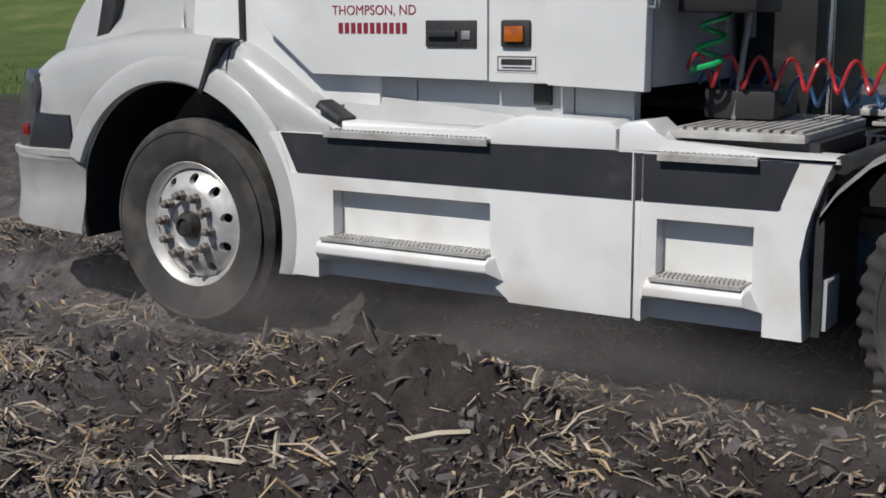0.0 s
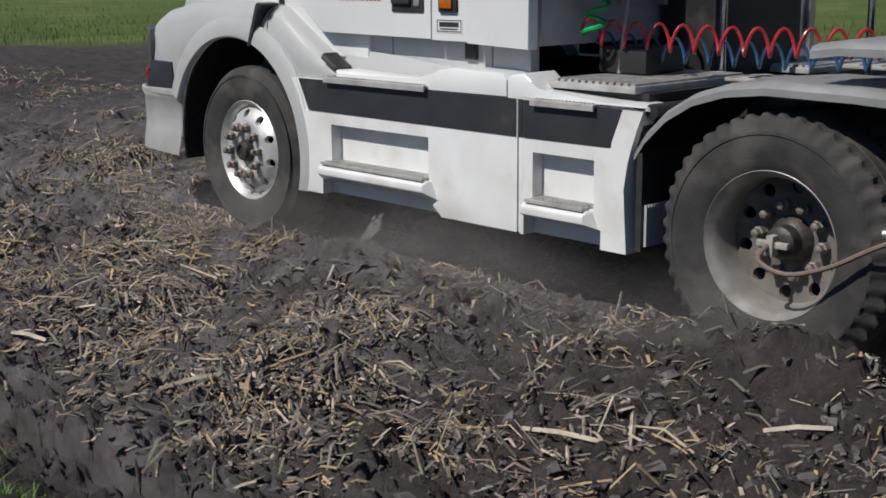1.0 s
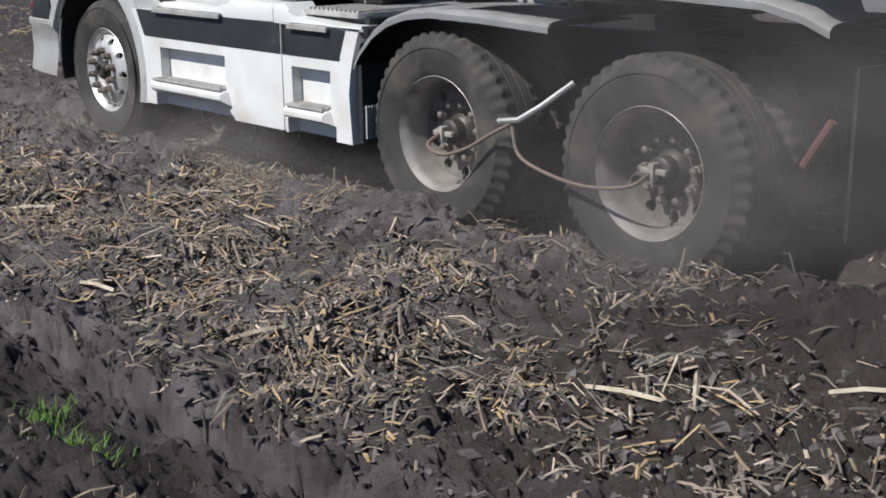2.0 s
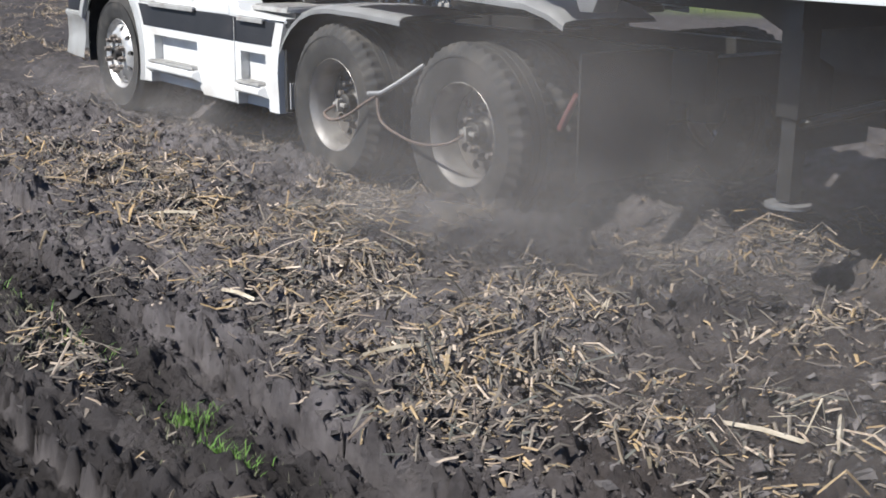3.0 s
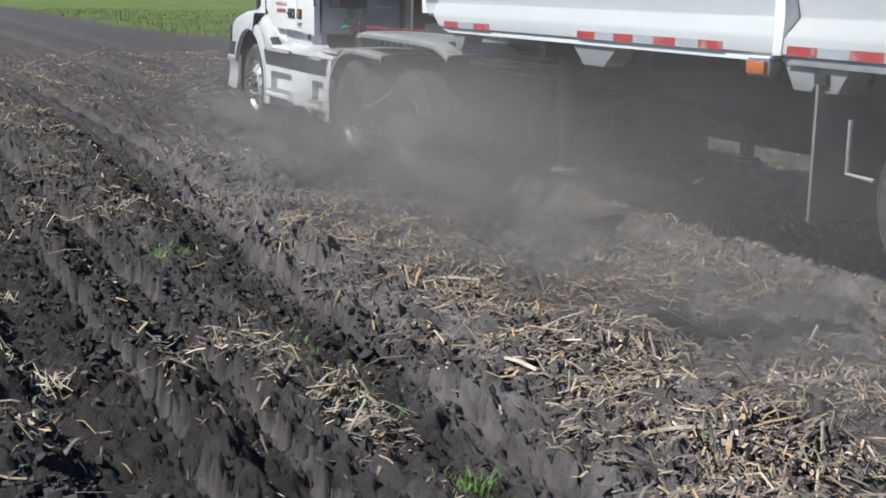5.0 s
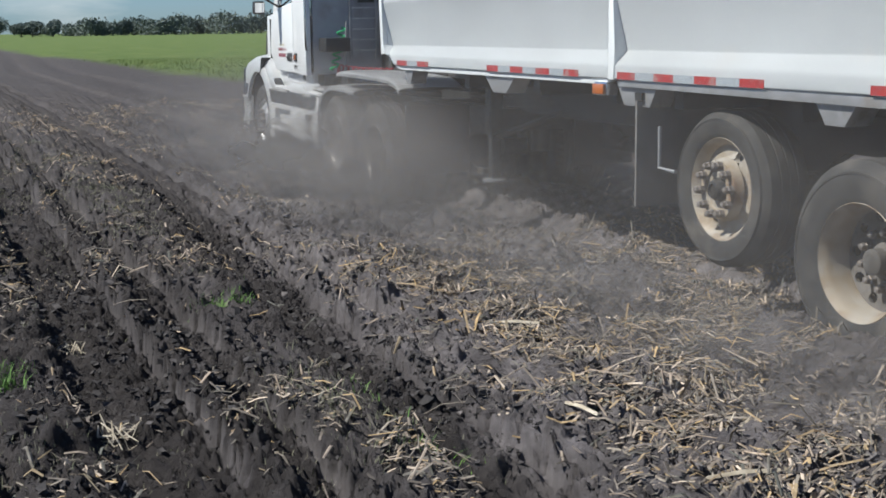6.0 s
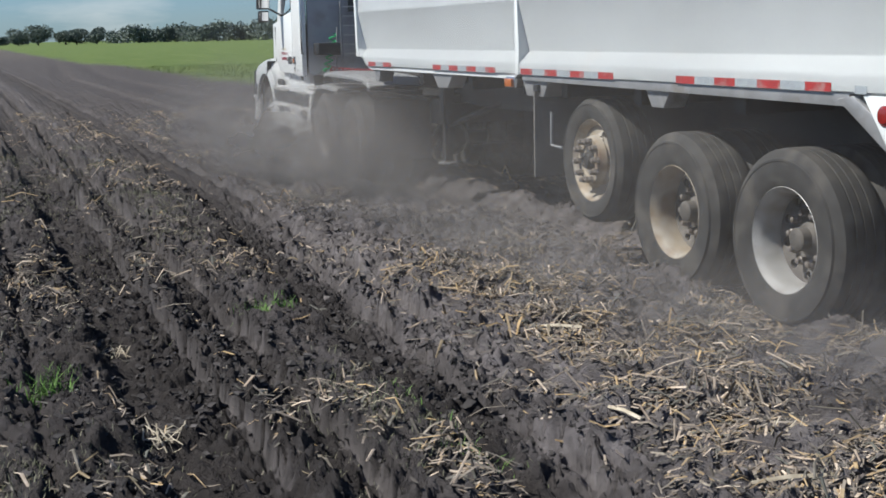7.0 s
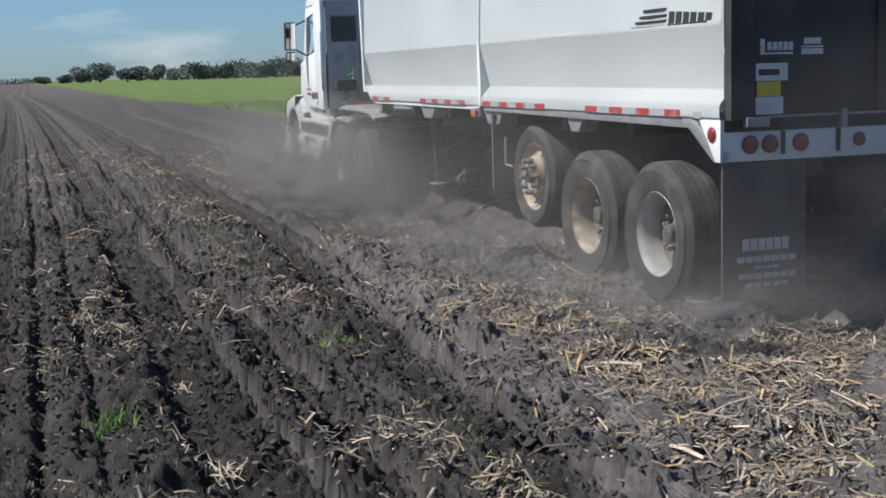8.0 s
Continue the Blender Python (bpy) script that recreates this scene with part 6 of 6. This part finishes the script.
def leaf_mesh(name, P, size):
    n = len(P)
    a = rng.normal(0, 1, (n, 3))
    a /= np.linalg.norm(a, axis=1)[:, None]
    b = np.cross(a, rng.normal(0, 1, (n, 3)))
    b /= np.linalg.norm(b, axis=1)[:, None]
    s = (size * rng.uniform(0.6, 1.4, n))[:, None]
    c = np.cross(a, b) * 0.4
    V = np.stack([P - a * s, P + b * s * 0.6 + c * s, P + a * s, P - b * s * 0.6 + c * s], 1).reshape(-1, 3)
    F = np.array([(0, 1, 2), (0, 2, 3)])
    return raw_mesh(name, V, (F[None] + 4 * np.arange(n)[:, None, None]).reshape(-1, 3), HAZED_LEAF, flat=True)


def build_tree(az, dist, tall, wide):
    x, y = -math.sin(radians(az)) * dist, math.cos(radians(az)) * dist
    t = thing("tree", "dark green broadleaf tree standing far across the field", "tree", "far single trees")
    t.location = (x, y, 0)
    bm = bmesh.new()
    for h, r0, r1, dx, dy in ((0, 0.35, 0.2, 0, 0), (1, 0.16, 0.07, wide * 0.28, 0.5), (1, 0.16, 0.06, -wide * 0.25, -0.6), (1, 0.14, 0.06, 0.3, wide * 0.25)):
        z0, z1 = (-0.3, tall * 0.45) if h == 0 else (tall * 0.3, tall * 0.68)
        rings = []
        for z, r, q in ((z0, r0, 0), ((z0 + z1) / 2, (r0 + r1) / 2, 0.55), (z1, r1, 1)):
            rings.append([bm.verts.new((dx * q + r * math.cos(k), dy * q + r * math.sin(k), z)) for k in np.arange(8) * math.pi / 4])
        for a, b in zip(rings, rings[1:]):
            for k in range(8):
                bm.faces.new((a[k], a[(k + 1) % 8], b[(k + 1) % 8], b[k]))
    part("trunk", bm, BARK, t, "bark-brown trunk with limbs")
    P = np.concatenate([crown_cloud(330, rng.uniform(-0.3, 0.3) * wide, rng.uniform(-0.3, 0.3) * wide, tall * rng.uniform(0.3, 0.76), wide * rng.uniform(0.34, 0.46), wide * 0.4, tall * 0.27) for _ in range(8)])
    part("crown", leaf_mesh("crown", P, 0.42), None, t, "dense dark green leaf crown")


for spec in ((91.0, 600, 7.6, 8.5), (90.2, 600, 8.8, 11), (89.05, 610, 7.4, 10.0), (88.6, 615, 7.4, 10.0), (87.75, 610, 8.2, 8.0), (91.7, 700, 4.6, 6.0), (92.6, 720, 4.0, 8)):
    build_tree(*spec)
P = []
for az in np.arange(76.0, 87.35, 0.16):
    dist = 660 + 20 * math.sin(az * 2.1)
    k = 0.82 + 0.18 * math.sin(az * 3.3) + rng.uniform(-0.1, 0.1) + 0.07 * (87 - az) + 0.35
    P.append(crown_cloud(150, -math.sin(radians(az)) * dist, math.cos(radians(az)) * dist, 3.0 * k, 3, 2.6, 3.2 * k))
for az in np.arange(93.0, 96.5, 0.3):
    P.append(crown_cloud(60, -math.sin(radians(az)) * 900, math.cos(radians(az)) * 900, 1.8, 5, 4, 2.2))
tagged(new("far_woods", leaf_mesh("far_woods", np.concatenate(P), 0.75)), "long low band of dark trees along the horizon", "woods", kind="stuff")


# ---- dust in the air ----
def puff_mesh(mat):
    bm = bmesh.new()
    rings = [[bm.verts.new((0, -0.3, 0))]]
    for r in (0.2, 0.4, 0.6, 0.8, 1.0):
        rings.append([bm.verts.new((r * math.cos(a), -0.3 * (1 - r * r) + 0.06 * math.sin(3 * a + 9 * r), r * math.sin(a))) for a in np.arange(24) * math.pi / 12])
    for k in range(24):
        bm.faces.new((rings[0][0], rings[1][k], rings[1][(k + 1) % 24]))
    for a, b in zip(rings[1:], rings[2:]):
        for k in range(24):
            bm.faces.new((a[k], b[k], b[(k + 1) % 24], a[(k + 1) % 24]))
    me = mesh_of("dust_cloud", bm, mat)
    me.shade_smooth()
    return me


PUFFS = [puff_mesh(m) for m in (DUST, DUST_THICK, DUST_FAINT)]
CLOUDS = []                     # cloud, place beside the truck, turn
for x, y, z, sx, sz, thick, turn, lag in (
        (3.9, 1.70, 0.08, 1.1, 0.45, 0, 15, 0), (2.6, 1.55, 0.12, 1.6, 0.45, 1, 8, 0), (1.0, 1.65, 0.08, 1.2, 0.42, 0, 12, 0),
        (-0.7, 1.9, 0.15, 1.4, 0.65, 1, 25, 4.5), (-2.4, 1.65, 0.4, 1.4, 1.0, 0, 38, 2.0), (-2.7, -0.9, 0.8, 1.9, 1.0, 1, 20, 3.0),
        (-4.4, 2.0, 0.25, 1.5, 0.7, 0, 35, 5.0), (-5.9, 1.9, 0.10, 1.5, 0.5, 0, 30, 0), (-7.3, 1.9, 0.05, 1.5, 0.45, 0, 28, 0),
        (-8.8, 1.95, 0.10, 1.5, 0.55, 0, 28, 0), (-10.3, 1.7, 0.2, 1.4, 0.65, 1, 50, 0), (-10.9, 0.3, 0.75, 2.0, 1.35, 1, 72, 0),
        (-0.4, 2.1, 0.55, 2.1, 1.05, 1, 35, 8.5), (-1.7, 1.8, 0.7, 1.5, 1.0, 0, 25, 0), (2.4, 2.2, 0.55, 1.7, 0.9, 0, 45, 11.0), (-2.6, 2.2, 0.5, 1.9, 0.9, 0, 35, 8.5),
        (-4.6, 2.3, 0.8, 5.0, 1.7, 2, 14, 9.0), (-7.9, 1.9, 0.7, 3.0, 1.3, 2, 16, 0)):
    c = tagged(new("dust_cloud", PUFFS[thick]), "thin brown-grey dust hanging beside the moving truck", "dust", "dust raised by the wheels")
    c.scale = (sx, 0.5, sz)
    CLOUDS.append((c, x, y, z, turn, lag))


# ---- movement ----
def motions():
    walk(tractor, [(t, pose(x, y, 0, 0, 0, a)) for t, x, y, a, b in DRIVE])
    walk(trailer, [(t, pose(x, y, 0, 0, 0, b)) for t, x, y, a, b in DRIVE])
    times = np.arange(0, 8.01, 0.25)
    ts = [d[0] for d in DRIVE]
    for wh, x, y, z, side, phase in WHEELS:
        rows = []
        for t in times:
            gone = 0.172 - float(np.interp(t, ts, [d[1] for d in DRIVE]))
            lifted = z > 0.7
            a = phase + (0 if lifted else math.degrees(gone / 0.49))
            rows.append((float(t), pose(x, y * side, z, 0, a * side, 0 if side == 1 else 180)))
        walk(wh, rows)
    for c, x, y, z, turn, lag in CLOUDS:
        # the dust catches up with the truck as the wind carries it forward
        walk(c, [(t, pose(px, py, 0, 0, 0, b) @ pose(x - lag * float(1 - (step(3.95, 5.5, t) if lag in (8.5, 11) else step(1.4, 3.6, t))), y, z, 0, 0, 180 + turn)) for t, px, py, a, b in DRIVE])


motions()
